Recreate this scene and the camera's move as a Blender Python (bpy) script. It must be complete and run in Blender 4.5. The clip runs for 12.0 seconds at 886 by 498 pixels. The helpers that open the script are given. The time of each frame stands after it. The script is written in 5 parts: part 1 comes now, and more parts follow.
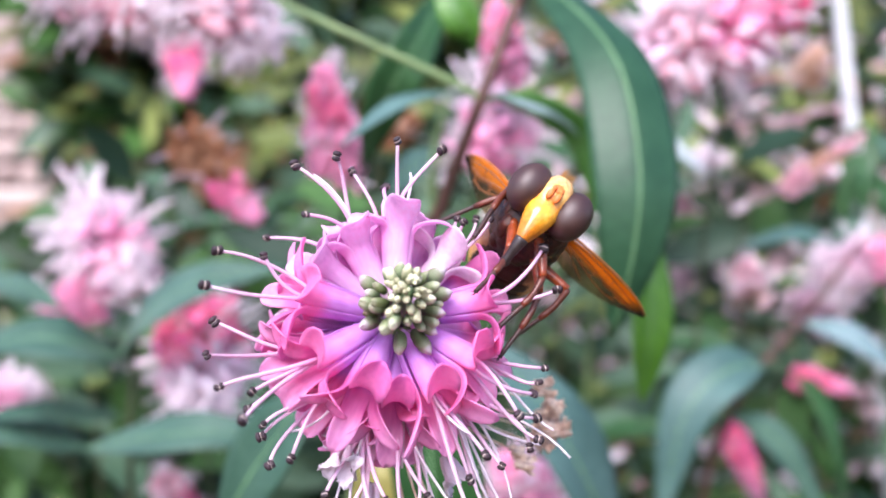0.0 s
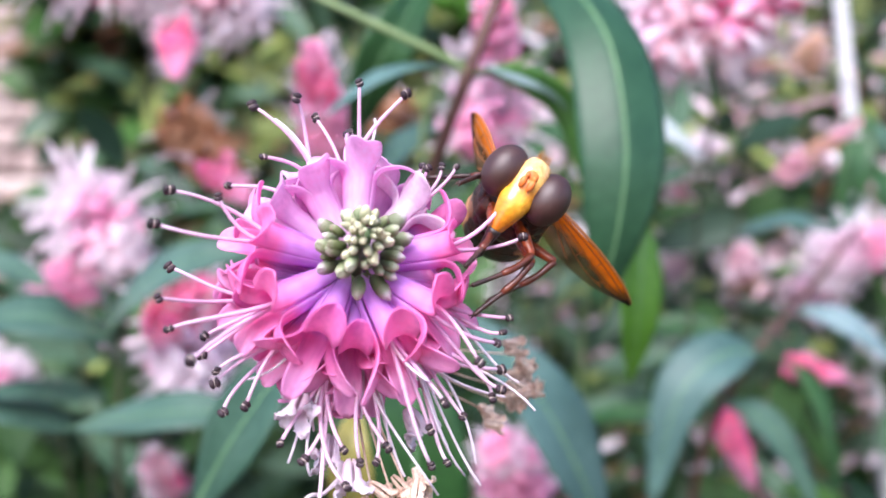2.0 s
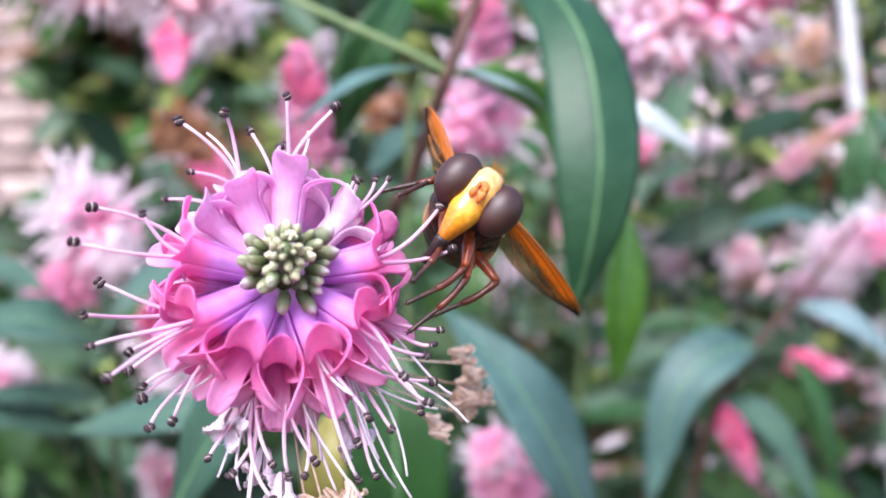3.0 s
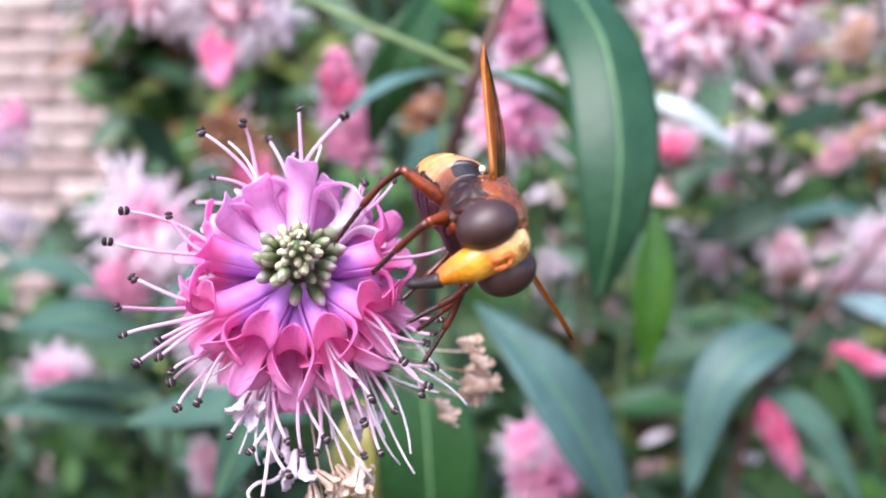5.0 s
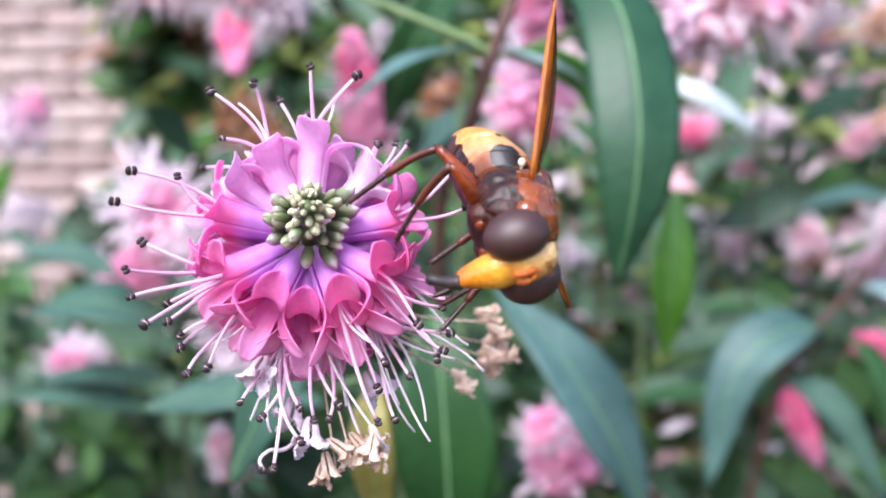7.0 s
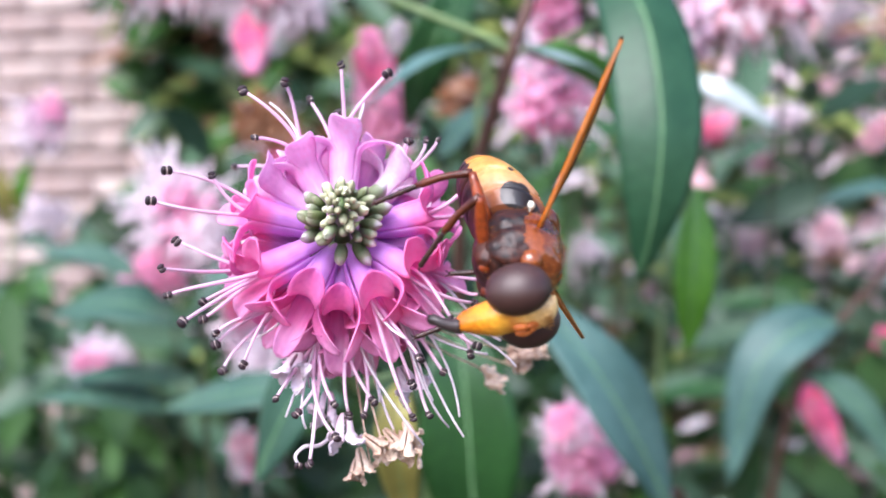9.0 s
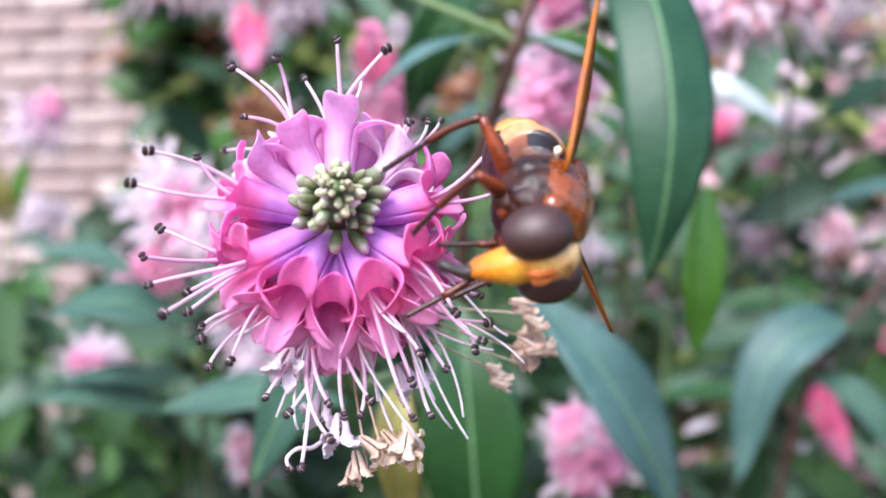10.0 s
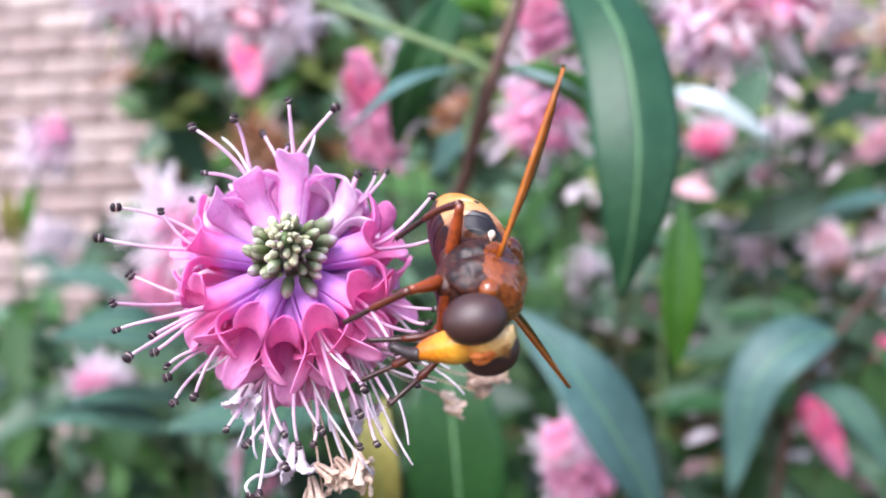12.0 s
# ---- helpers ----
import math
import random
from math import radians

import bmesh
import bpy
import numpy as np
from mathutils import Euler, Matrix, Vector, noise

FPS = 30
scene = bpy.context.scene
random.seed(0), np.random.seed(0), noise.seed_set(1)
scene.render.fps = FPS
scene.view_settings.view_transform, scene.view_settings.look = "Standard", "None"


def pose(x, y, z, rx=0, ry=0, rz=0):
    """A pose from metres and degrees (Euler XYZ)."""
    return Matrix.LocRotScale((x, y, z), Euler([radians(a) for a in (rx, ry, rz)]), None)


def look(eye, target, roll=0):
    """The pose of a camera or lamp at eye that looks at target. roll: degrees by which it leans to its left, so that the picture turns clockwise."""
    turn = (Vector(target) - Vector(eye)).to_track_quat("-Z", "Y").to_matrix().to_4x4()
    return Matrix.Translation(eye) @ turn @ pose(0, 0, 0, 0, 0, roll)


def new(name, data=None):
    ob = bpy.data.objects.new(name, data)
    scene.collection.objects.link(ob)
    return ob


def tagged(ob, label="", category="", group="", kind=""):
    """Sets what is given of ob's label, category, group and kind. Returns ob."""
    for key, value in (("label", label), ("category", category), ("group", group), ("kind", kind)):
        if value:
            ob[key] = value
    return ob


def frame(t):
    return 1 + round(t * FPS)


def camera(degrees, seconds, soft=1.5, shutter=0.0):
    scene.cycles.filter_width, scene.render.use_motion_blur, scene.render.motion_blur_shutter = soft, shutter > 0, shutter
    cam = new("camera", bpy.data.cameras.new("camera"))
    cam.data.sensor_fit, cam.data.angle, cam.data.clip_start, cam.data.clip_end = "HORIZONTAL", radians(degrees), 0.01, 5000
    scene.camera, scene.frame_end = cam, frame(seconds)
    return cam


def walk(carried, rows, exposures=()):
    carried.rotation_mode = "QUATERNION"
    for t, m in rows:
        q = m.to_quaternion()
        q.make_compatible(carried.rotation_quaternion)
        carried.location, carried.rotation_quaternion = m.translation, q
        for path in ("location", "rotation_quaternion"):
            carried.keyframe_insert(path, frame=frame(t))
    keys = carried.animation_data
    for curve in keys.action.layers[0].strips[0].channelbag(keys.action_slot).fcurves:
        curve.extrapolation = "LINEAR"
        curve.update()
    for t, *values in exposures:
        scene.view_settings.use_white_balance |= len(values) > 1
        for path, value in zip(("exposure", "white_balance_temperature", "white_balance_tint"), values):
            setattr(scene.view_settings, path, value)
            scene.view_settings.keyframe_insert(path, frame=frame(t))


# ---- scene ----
cam = camera(51.7, 12.0, soft=1.8)
PATH = [
    (0, (0.00201, -0.0095, 1.00123), (-0.0559, 1.9895, 0.9752), 1.49),
    (0.5, (0.00203, -0.01139, 1.00178), (-0.057, 1.9875, 0.9713), 1.57),
    (1, (0.00344, -0.01154, 1.00096), (-0.0556, 1.9873, 0.9673), 1.74),
    (1.5, (0.00201, -0.01168, 0.99967), (-0.057, 1.9871, 0.964), 1.80),
    (2, (0.00537, -0.00726, 0.99718), (-0.0544, 1.9915, 0.9577), 1.89),
    (2.5, (0.00861, -0.00512, 0.99897), (-0.0574, 1.9932, 0.9507), 1.78),
    (3, (0.01264, -0.00684, 0.99885), (-0.08, 1.9904, 0.9476), 1.27),
    (5, (0.01781, -0.01341, 0.99898), (-0.1865, 1.9753, 0.941), 0.68),
    (5.5, (0.01947, -0.01502, 0.99792), (-0.1978, 1.9721, 0.935), 0.69),
    (6, (0.01664, -0.01617, 0.99697), (-0.2136, 1.9696, 0.9365), 0.34),
    (6.5, (0.01781, -0.01282, 0.99599), (-0.2198, 1.9719, 0.9297), 0.50),
    (8.5, (0.01718, -0.00978, 0.99648), (-0.2465, 1.9712, 0.9171), 0.02),
    (9, (0.01621, -0.01172, 0.9958), (-0.2565, 1.9682, 0.9215), -0.05),
    (9.5, (0.0139, -0.00925, 0.99568), (-0.2585, 1.9707, 0.9202), 0.04),
    (10, (0.01536, -0.00607, 0.99442), (-0.2616, 1.9734, 0.9236), 0.04),
    (10.5, (0.01771, -0.00366, 0.99498), (-0.2616, 1.9753, 0.9185), -0.06),
    (11, (0.01781, -0.00841, 0.99652), (-0.2655, 1.9701, 0.9254), 0.07),
    (11.5, (0.0212, -0.01198, 0.99797), (-0.2706, 1.9658, 0.9422), -0.66),
    (12, (0.02246, -0.01214, 0.99745), (-0.2785, 1.9645, 0.9503), -0.91),
]
walk(cam, [(t, look(eye, target, roll)) for t, eye, target, roll in PATH], exposures=((0, 1.28, 6200, 21), (3, 1.28, 6180, 20.5), (6, 1.27, 6110, 18.5), (9, 1.27, 6080, 17), (12, 1.27, 6080, 17)))
# close-up lens: shallow depth of field round the blossom
cam.data.dof.use_dof = True
cam.data.dof.focus_distance = 0.079
cam.data.dof.aperture_fstop = 22.0

# ---- light: a bright overcast afternoon ----
SUN_UP, SUN_ROUND = 48.0, 200.0
world = bpy.data.worlds.new("overcast_sky")
scene.world = world
world.use_nodes = True
wn = world.node_tree.nodes
sky = wn.new("ShaderNodeTexSky")
sky.sky_type = "NISHITA"
sky.sun_disc = False
sky.sun_elevation, sky.sun_rotation = radians(SUN_UP), radians(SUN_ROUND)
sky.dust_density, sky.air_density = 1.5, 1.0
world.node_tree.links.new(sky.outputs[0], wn["Background"].inputs[0])
wn["Background"].inputs[1].default_value = 0.15
sun = new("sun", bpy.data.lights.new("sun", "SUN"))
sun.data.energy, sun.data.angle, sun.data.color = 2.6, radians(40), (1.0, 0.98, 0.95)
sr, se = radians(SUN_ROUND), radians(SUN_UP)
sun.matrix_world = look((0, 0, 5), (-math.sin(sr) * math.cos(se), -math.cos(sr) * math.cos(se), 5 - math.sin(se)))

MM = 0.001


# ---- materials ----
def material(name, dark, light, rough=0.5, grain=900.0, patch=120.0, bump=0.15, through_light=0.0, vary=0.0,
             metal=0.0, coat=0.0, streak=0.0, ramp=None, axis="Z", span=(0, 1), glow_tint=None, sheen=0.0, spec=0.5):
    """A surface whose colour wanders between dark and light at two scales; ramp: colours along one axis of the thing."""
    m = bpy.data.materials.new(name)
    m.use_nodes = True
    nt = m.node_tree
    n, link = nt.nodes, nt.links.new
    bsdf = n["Principled BSDF"]
    tc = n.new("ShaderNodeTexCoord")
    fine, coarse = n.new("ShaderNodeTexNoise"), n.new("ShaderNodeTexNoise")
    fine.inputs["Scale"].default_value, coarse.inputs["Scale"].default_value = grain, patch
    fine.inputs["Detail"].default_value = 4
    if streak:
        along_z = n.new("ShaderNodeMapping")
        along_z.inputs["Scale"].default_value = (1, 1, streak)
        link(tc.outputs["Object"], along_z.inputs["Vector"])
        link(along_z.outputs[0], fine.inputs["Vector"])
    else:
        link(tc.outputs["Object"], fine.inputs["Vector"])
    link(tc.outputs["Object"], coarse.inputs["Vector"])
    both = n.new("ShaderNodeMath")
    both.operation = "MULTIPLY_ADD"
    both.inputs[1].default_value = 0.45
    link(fine.outputs["Fac"], both.inputs[0])
    half = n.new("ShaderNodeMath")
    half.operation = "MULTIPLY"
    half.inputs[1].default_value = 0.55
    link(coarse.outputs["Fac"], half.inputs[0])
    link(half.outputs[0], both.inputs[2])
    mix = n.new("ShaderNodeValToRGB")
    mix.color_ramp.elements[0].position, mix.color_ramp.elements[1].position = 0.36, 0.64
    mix.color_ramp.elements[0].color, mix.color_ramp.elements[1].color = (*dark, 1), (*light, 1)
    link(both.outputs[0], mix.inputs[0])
    colour = mix.outputs[0]
    if ramp:
        sep = n.new("ShaderNodeSeparateXYZ")
        link(tc.outputs["Object"], sep.inputs[0])
        along = n.new("ShaderNodeMapRange")
        along.inputs["From Min"].default_value, along.inputs["From Max"].default_value = span
        link(sep.outputs[axis], along.inputs["Value"])
        wob = n.new("ShaderNodeMath")
        wob.operation = "MULTIPLY_ADD"
        wob.inputs[1].default_value = 0.12
        link(coarse.outputs["Fac"], wob.inputs[0])
        link(along.outputs[0], wob.inputs[2])
        cr = n.new("ShaderNodeValToRGB")
        e = cr.color_ramp.elements
        e[0].position, e[0].color = ramp[0][0], (*ramp[0][1], 1)
        e[1].position, e[1].color = ramp[-1][0], (*ramp[-1][1], 1)
        for at, c in ramp[1:-1]:
            k = e.new(at)
            k.color = (*c, 1)
        link(wob.outputs[0], cr.inputs[0])
        mul = n.new("ShaderNodeMix")
        mul.data_type, mul.blend_type = "RGBA", "MULTIPLY"
        mul.inputs[0].default_value = 1.0
        link(cr.outputs[0], mul.inputs[6])
        link(colour, mul.inputs[7])
        colour = mul.outputs[2]
    if vary:
        info = n.new("ShaderNodeObjectInfo")
        hsv = n.new("ShaderNodeHueSaturation")
        for socket, low, high in (("Value", 1 - vary, 1 + vary), ("Saturation", 1 + vary * 0.5, 1 - vary * 0.5), ("Hue", 0.5 - vary * 0.04, 0.5 + vary * 0.04)):
            mr = n.new("ShaderNodeMapRange")
            mr.inputs["To Min"].default_value, mr.inputs["To Max"].default_value = low, high
            link(info.outputs["Random"], mr.inputs["Value"])
            link(mr.outputs[0], hsv.inputs[socket])
        link(colour, hsv.inputs["Color"])
        colour = hsv.outputs[0]
    link(colour, bsdf.inputs["Base Color"])
    rr = n.new("ShaderNodeMapRange")
    rr.inputs["To Min"].default_value, rr.inputs["To Max"].default_value = max(0.02, rough - 0.1), min(1, rough + 0.1)
    link(coarse.outputs["Fac"], rr.inputs["Value"])
    link(rr.outputs[0], bsdf.inputs["Roughness"])
    bsdf.inputs["Metallic"].default_value = metal
    bsdf.inputs["Coat Weight"].default_value = coat
    bsdf.inputs["Sheen Weight"].default_value = sheen
    bsdf.inputs["Specular IOR Level"].default_value = spec
    if bump:
        bp = n.new("ShaderNodeBump")
        bp.inputs["Strength"].default_value = bump
        bp.inputs["Distance"].default_value = 0.3 / grain
        link(fine.outputs["Fac"], bp.inputs["Height"])
        link(bp.outputs[0], bsdf.inputs["Normal"])
    if through_light:
        tr = n.new("ShaderNodeBsdfTranslucent")
        if glow_tint:
            tint = n.new("ShaderNodeMix")
            tint.data_type, tint.blend_type = "RGBA", "MULTIPLY"
            tint.inputs[0].default_value = 1.0
            tint.inputs[7].default_value = (*glow_tint, 1)
            link(colour, tint.inputs[6])
            link(tint.outputs[2], tr.inputs[0])
        else:
            link(colour, tr.inputs[0])
        ms = n.new("ShaderNodeMixShader")
        ms.inputs[0].default_value = through_light
        link(bsdf.outputs[0], ms.inputs[1])
        link(tr.outputs[0], ms.inputs[2])
        link(ms.outputs[0], n["Material Output"].inputs["Surface"])
    return m


WHITE = (1, 1, 1)
LEAF = material("leaf_waxy_green", (0.013, 0.055, 0.014), (0.028, 0.098, 0.025), 0.4, 500, 60, 0.12, 0.12, 0.15, glow_tint=(1.6, 2.2, 0.6), spec=0.4)
LEAF_BRIGHT = material("leaf_fresh_green", (0.05, 0.16, 0.018), (0.1, 0.26, 0.035), 0.42, 500, 60, 0.12, 0.3, 0.2, glow_tint=(1.5, 1.9, 0.5))
LEAF_BLUE = material("leaf_waxy_blue_green", (0.009, 0.048, 0.018), (0.024, 0.083, 0.036), 0.46, 500, 60, 0.2, 0.1, 0.1, glow_tint=(1.5, 2.2, 0.6), spec=0.42)
# Pale base colour paints sky reflection onto the leaves that use it.
LEAF_SHEEN = material("leaf_painted_sheen", (0.12, 0.19, 0.19), (0.22, 0.3, 0.31), 0.4, 500, 60, 0.1, 0.06, 0.1, spec=0.4)
# Blue of the reflected sky is mixed into this base colour.
LEAF_SKY = material("leaf_blue_grey_painted_sky", (0.036, 0.088, 0.074), (0.072, 0.145, 0.126), 0.46, 500, 60, 0.16, 0.06, 0.1, spec=0.34)
LEAF_GREY = material("leaf_grey_green", (0.032, 0.08, 0.055), (0.062, 0.128, 0.09), 0.44, 500, 60, 0.12, 0.1, 0.2, glow_tint=(1.4, 2.0, 0.7), spec=0.32)
# Near-white base colour stands in for sky reflected off a glossy leaf.
LEAF_GLINT = material("leaf_painted_glint", (0.28, 0.36, 0.34), (0.55, 0.6, 0.58), 0.28, 500, 60, 0.06, 0.1, 0.1, spec=0.9)
LEAF_YELLOW = material("leaf_ageing_yellow", (0.17, 0.15, 0.03), (0.3, 0.26, 0.06), 0.5, 500, 90, 0.15, 0.2, 0.1)
MIDRIB = material("leaf_midrib", (0.09, 0.2, 0.075), (0.16, 0.3, 0.13), 0.5, 700, 90, 0.1)
STEM_BROWN = material("stem_red_brown", (0.05, 0.019, 0.013), (0.115, 0.048, 0.033), 0.6, 700, 90, 0.4)
STEM_DARK = material("stem_dark_olive", (0.025, 0.035, 0.014), (0.07, 0.08, 0.035), 0.6, 700, 90, 0.3)
STEM_GREEN = material("stem_green", (0.1, 0.165, 0.055), (0.19, 0.265, 0.105), 0.55, 700, 90, 0.3)
FLORET = material("floret_mauve_to_pink", (0.78, 0.62, 0.78), WHITE, 0.45, 2200, 380, 0.2, 0.5, 0.14, spec=0.3, streak=0.16, axis="Z", span=(0, 9.6 * MM),
                  ramp=((0.0, (0.5, 0.34, 0.56)), (0.22, (0.74, 0.38, 0.87)), (0.54, (0.88, 0.46, 0.93)), (0.67, (1.0, 0.3, 0.66)), (0.85, (1.0, 0.34, 0.66)), (1.0, (1.0, 0.52, 0.78))))
# Lilac upper florets; bright light from above is also painted in as paleness.
FLORET_TOP = material("floret_lilac_pink_lit", (0.78, 0.66, 0.78), WHITE, 0.45, 2200, 380, 0.2, 0.5, 0.12, spec=0.3, streak=0.16, axis="Z", span=(0, 9.6 * MM),
                      ramp=((0.0, (0.86, 0.66, 0.84)), (0.3, (1.0, 0.74, 0.96)), (0.6, (1.0, 0.56, 0.87)), (1.0, (1.0, 0.74, 0.92))))
FLORET_PALE = material("floret_whitish_pink", (0.84, 0.78, 0.82), WHITE, 0.45, 2600, 420, 0.1, 0.5, 0.1, spec=0.3, axis="Z", span=(0, 9.6 * MM),
                       ramp=((0.0, (0.8, 0.62, 0.8)), (0.4, (0.94, 0.74, 0.9)), (0.75, (0.98, 0.84, 0.94)), (1.0, (1.0, 0.8, 0.92))))
FLORET_OLD = material("floret_faded_white", (0.9, 0.86, 0.88), WHITE, 0.5, 2600, 420, 0.15, 0.3, 0.06, axis="Z", span=(0, 8.8 * MM),
                      ramp=((0.0, (0.9, 0.7, 0.78)), (0.4, (0.95, 0.82, 0.9)), (1.0, (0.97, 0.93, 0.96))))
FLORET_DRY = material("floret_withered_tan", (0.62, 0.38, 0.26), (0.96, 0.8, 0.66), 0.7, 2600, 420, 0.5, 0.25, 0.2)
# Bud ramps start near black, painting shade between the packed bases.
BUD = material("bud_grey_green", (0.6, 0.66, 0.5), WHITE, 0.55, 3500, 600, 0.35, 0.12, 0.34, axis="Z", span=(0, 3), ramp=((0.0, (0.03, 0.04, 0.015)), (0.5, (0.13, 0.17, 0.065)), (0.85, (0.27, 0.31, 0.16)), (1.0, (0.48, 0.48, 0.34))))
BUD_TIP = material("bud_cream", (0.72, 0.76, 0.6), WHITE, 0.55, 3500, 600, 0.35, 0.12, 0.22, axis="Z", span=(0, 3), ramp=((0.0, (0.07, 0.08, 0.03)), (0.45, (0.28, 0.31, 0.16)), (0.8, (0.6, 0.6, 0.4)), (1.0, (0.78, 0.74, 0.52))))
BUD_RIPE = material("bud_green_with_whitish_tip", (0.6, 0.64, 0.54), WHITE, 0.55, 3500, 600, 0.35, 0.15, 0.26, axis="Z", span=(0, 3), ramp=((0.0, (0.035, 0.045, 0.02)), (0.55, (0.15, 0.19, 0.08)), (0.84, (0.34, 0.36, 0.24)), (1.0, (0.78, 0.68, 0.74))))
SEPAL = material("sepal_green", (0.1, 0.14, 0.05), (0.26, 0.3, 0.15), 0.6, 3500, 600, 0.3, 0.1, 0.14)
FILAMENT = material("filament_pale_pink", (0.9, 0.86, 0.88), WHITE, 0.4, 3000, 400, 0.1, 0.3, 0.1, axis="Z", span=(4 * MM, 15 * MM),
                    ramp=((0.0, (0.88, 0.36, 0.64)), (0.4, (0.9, 0.5, 0.74)), (1.0, (0.92, 0.7, 0.8))))
FILAMENT_WHITE = material("filament_white", (0.74, 0.6, 0.67), (0.88, 0.8, 0.84), 0.4, 3000, 400, 0.1, 0.25, 0.1)
ANTHER = material("anther_dark_purple", (0.012, 0.005, 0.008), (0.04, 0.018, 0.024), 0.6, 6000, 900, 0.3)
POLLEN = material("anther_pollen_line", (0.35, 0.27, 0.24), (0.6, 0.5, 0.44), 0.8, 6000, 900, 0.4)
FAR_PINK = material("distant_floret_pink", (0.96, 0.39, 0.61), (1.0, 0.57, 0.77), 0.55, 900, 150, 0.1, 0.45, 0.16)
FAR_HOT = material("distant_floret_hot_pink", (0.95, 0.18, 0.4), (1.0, 0.36, 0.57), 0.55, 900, 150, 0.1, 0.45, 0.14)
FAR_PALE = material("distant_floret_pale", (0.9, 0.62, 0.76), (0.95, 0.8, 0.88), 0.5, 900, 150, 0.1, 0.45, 0.14)
FAR_WHITE = material("distant_floret_white", (0.92, 0.79, 0.84), (1.0, 0.92, 0.95), 0.5, 900, 150, 0.1, 0.4, 0.08)
FAR_DUSTY = material("distant_floret_dusty", (0.8, 0.42, 0.5), (0.93, 0.66, 0.73), 0.6, 900, 150, 0.1, 0.4, 0.2)
FAR_TAN = material("distant_floret_tan", (0.56, 0.3, 0.18), (0.78, 0.54, 0.38), 0.7, 900, 150, 0.2, 0.3, 0.2)
FAR_BROWN = material("distant_floret_brown", (0.22, 0.08, 0.03), (0.4, 0.19, 0.09), 0.7, 900, 150, 0.2, 0.2, 0.2)
# hoverfly
EYE_BROWN = material("compound_eye_maroon", (0.03, 0.009, 0.006), (0.052, 0.017, 0.011), 0.5, 9000, 500, 0.1, spec=0.7)
FACE = material("face_waxy_yellow", (0.66, 0.5, 0.4), WHITE, 0.24, 2500, 380, 0.14, coat=0.4, axis="Z", span=(-4.4 * MM, 3.4 * MM),
                ramp=((0.0, (0.42, 0.1, 0.005)), (0.2, (0.8, 0.31, 0.012)), (0.5, (0.92, 0.46, 0.04)), (0.62, (0.8, 0.31, 0.04)), (0.76, (0.95, 0.57, 0.15)), (1.0, (0.95, 0.65, 0.28))))
ANTENNA = material("antenna_orange", (0.5, 0.1, 0.014), (0.68, 0.19, 0.03), 0.5, 2500, 450, 0.2)
CHESTNUT = material("thorax_chestnut", (0.1, 0.02, 0.004), (0.3, 0.072, 0.01), 0.18, 1800, 240, 0.1, coat=0.6)
PLEURA = material("thorax_side_dark", (0.006, 0.004, 0.004), (0.06, 0.014, 0.006), 0.44, 1800, 420, 0.4, spec=0.35)
SIDE_PLATE = material("thorax_side_plate", (0.01, 0.004, 0.003), (0.08, 0.016, 0.006), 0.46, 1800, 420, 0.4, spec=0.3)
ABDOMEN = material("abdomen_yellow", (0.72, 0.6, 0.5), WHITE, 0.34, 1800, 260, 0.2, coat=0.12, axis="X", span=(-9.4 * MM, 0.9 * MM),
                   ramp=((0.0, (0.4, 0.14, 0.02)), (0.12, (0.62, 0.28, 0.03)), (0.2, (0.3, 0.1, 0.02)), (0.27, (0.64, 0.3, 0.03)), (0.48, (0.64, 0.35, 0.1)),
                         (0.58, (0.68, 0.36, 0.13)), (0.7, (0.6, 0.31, 0.15)), (0.8, (0.26, 0.085, 0.03)), (1.0, (0.06, 0.02, 0.01))))
BACK_BROWN = material("abdomen_chestnut_back", (0.16, 0.035, 0.006), (0.46, 0.15, 0.02), 0.26, 1800, 300, 0.15, coat=0.3)
MARK = material("abdomen_black_mark", (0.008, 0.007, 0.008), (0.022, 0.015, 0.014), 0.38, 1800, 300, 0.15)
LEG_RED = material("leg_red_brown", (0.09, 0.013, 0.002), (0.3, 0.052, 0.007), 0.3, 2500, 400, 0.2, coat=0.2)
LEG_BROWN = material("leg_brown", (0.04, 0.008, 0.003), (0.13, 0.025, 0.007), 0.34, 2500, 400, 0.2, coat=0.1)
LEG_DARK = material("leg_dark_brown", (0.02, 0.01, 0.008), (0.07, 0.026, 0.018), 0.4, 2500, 400, 0.2)
PROBOSCIS = material("proboscis_grey_brown", (0.012, 0.008, 0.008), (0.042, 0.025, 0.022), 0.4, 2500, 400, 0.25)
HAIR = material("body_hair_golden", (0.4, 0.17, 0.03), (0.62, 0.33, 0.09), 0.6, 2500, 400, 0.0, 0.2)
HALTERE = material("haltere_cream", (0.75, 0.68, 0.5), (0.85, 0.8, 0.66), 0.5, 2500, 400, 0.1)
VEIN = material("wing_vein_brown", (0.3, 0.09, 0.015), (0.46, 0.15, 0.02), 0.45, 2500, 400, 0.0)
# garden
BRICK = material("brick_pale_pink", (0.33, 0.225, 0.2), (0.52, 0.42, 0.385), 0.9, 60, 6, 0.5, 0, 0.2)
MORTAR = material("mortar_grey", (0.1, 0.075, 0.065), (0.19, 0.15, 0.135), 0.95, 60, 5, 0.5)
SOIL = material("soil_brown", (0.035, 0.022, 0.015), (0.09, 0.06, 0.04), 0.95, 30, 2.5, 0.6)
PIPE = material("pipe_white", (0.72, 0.72, 0.72), (0.82, 0.82, 0.82), 0.4, 40, 6, 0.05)


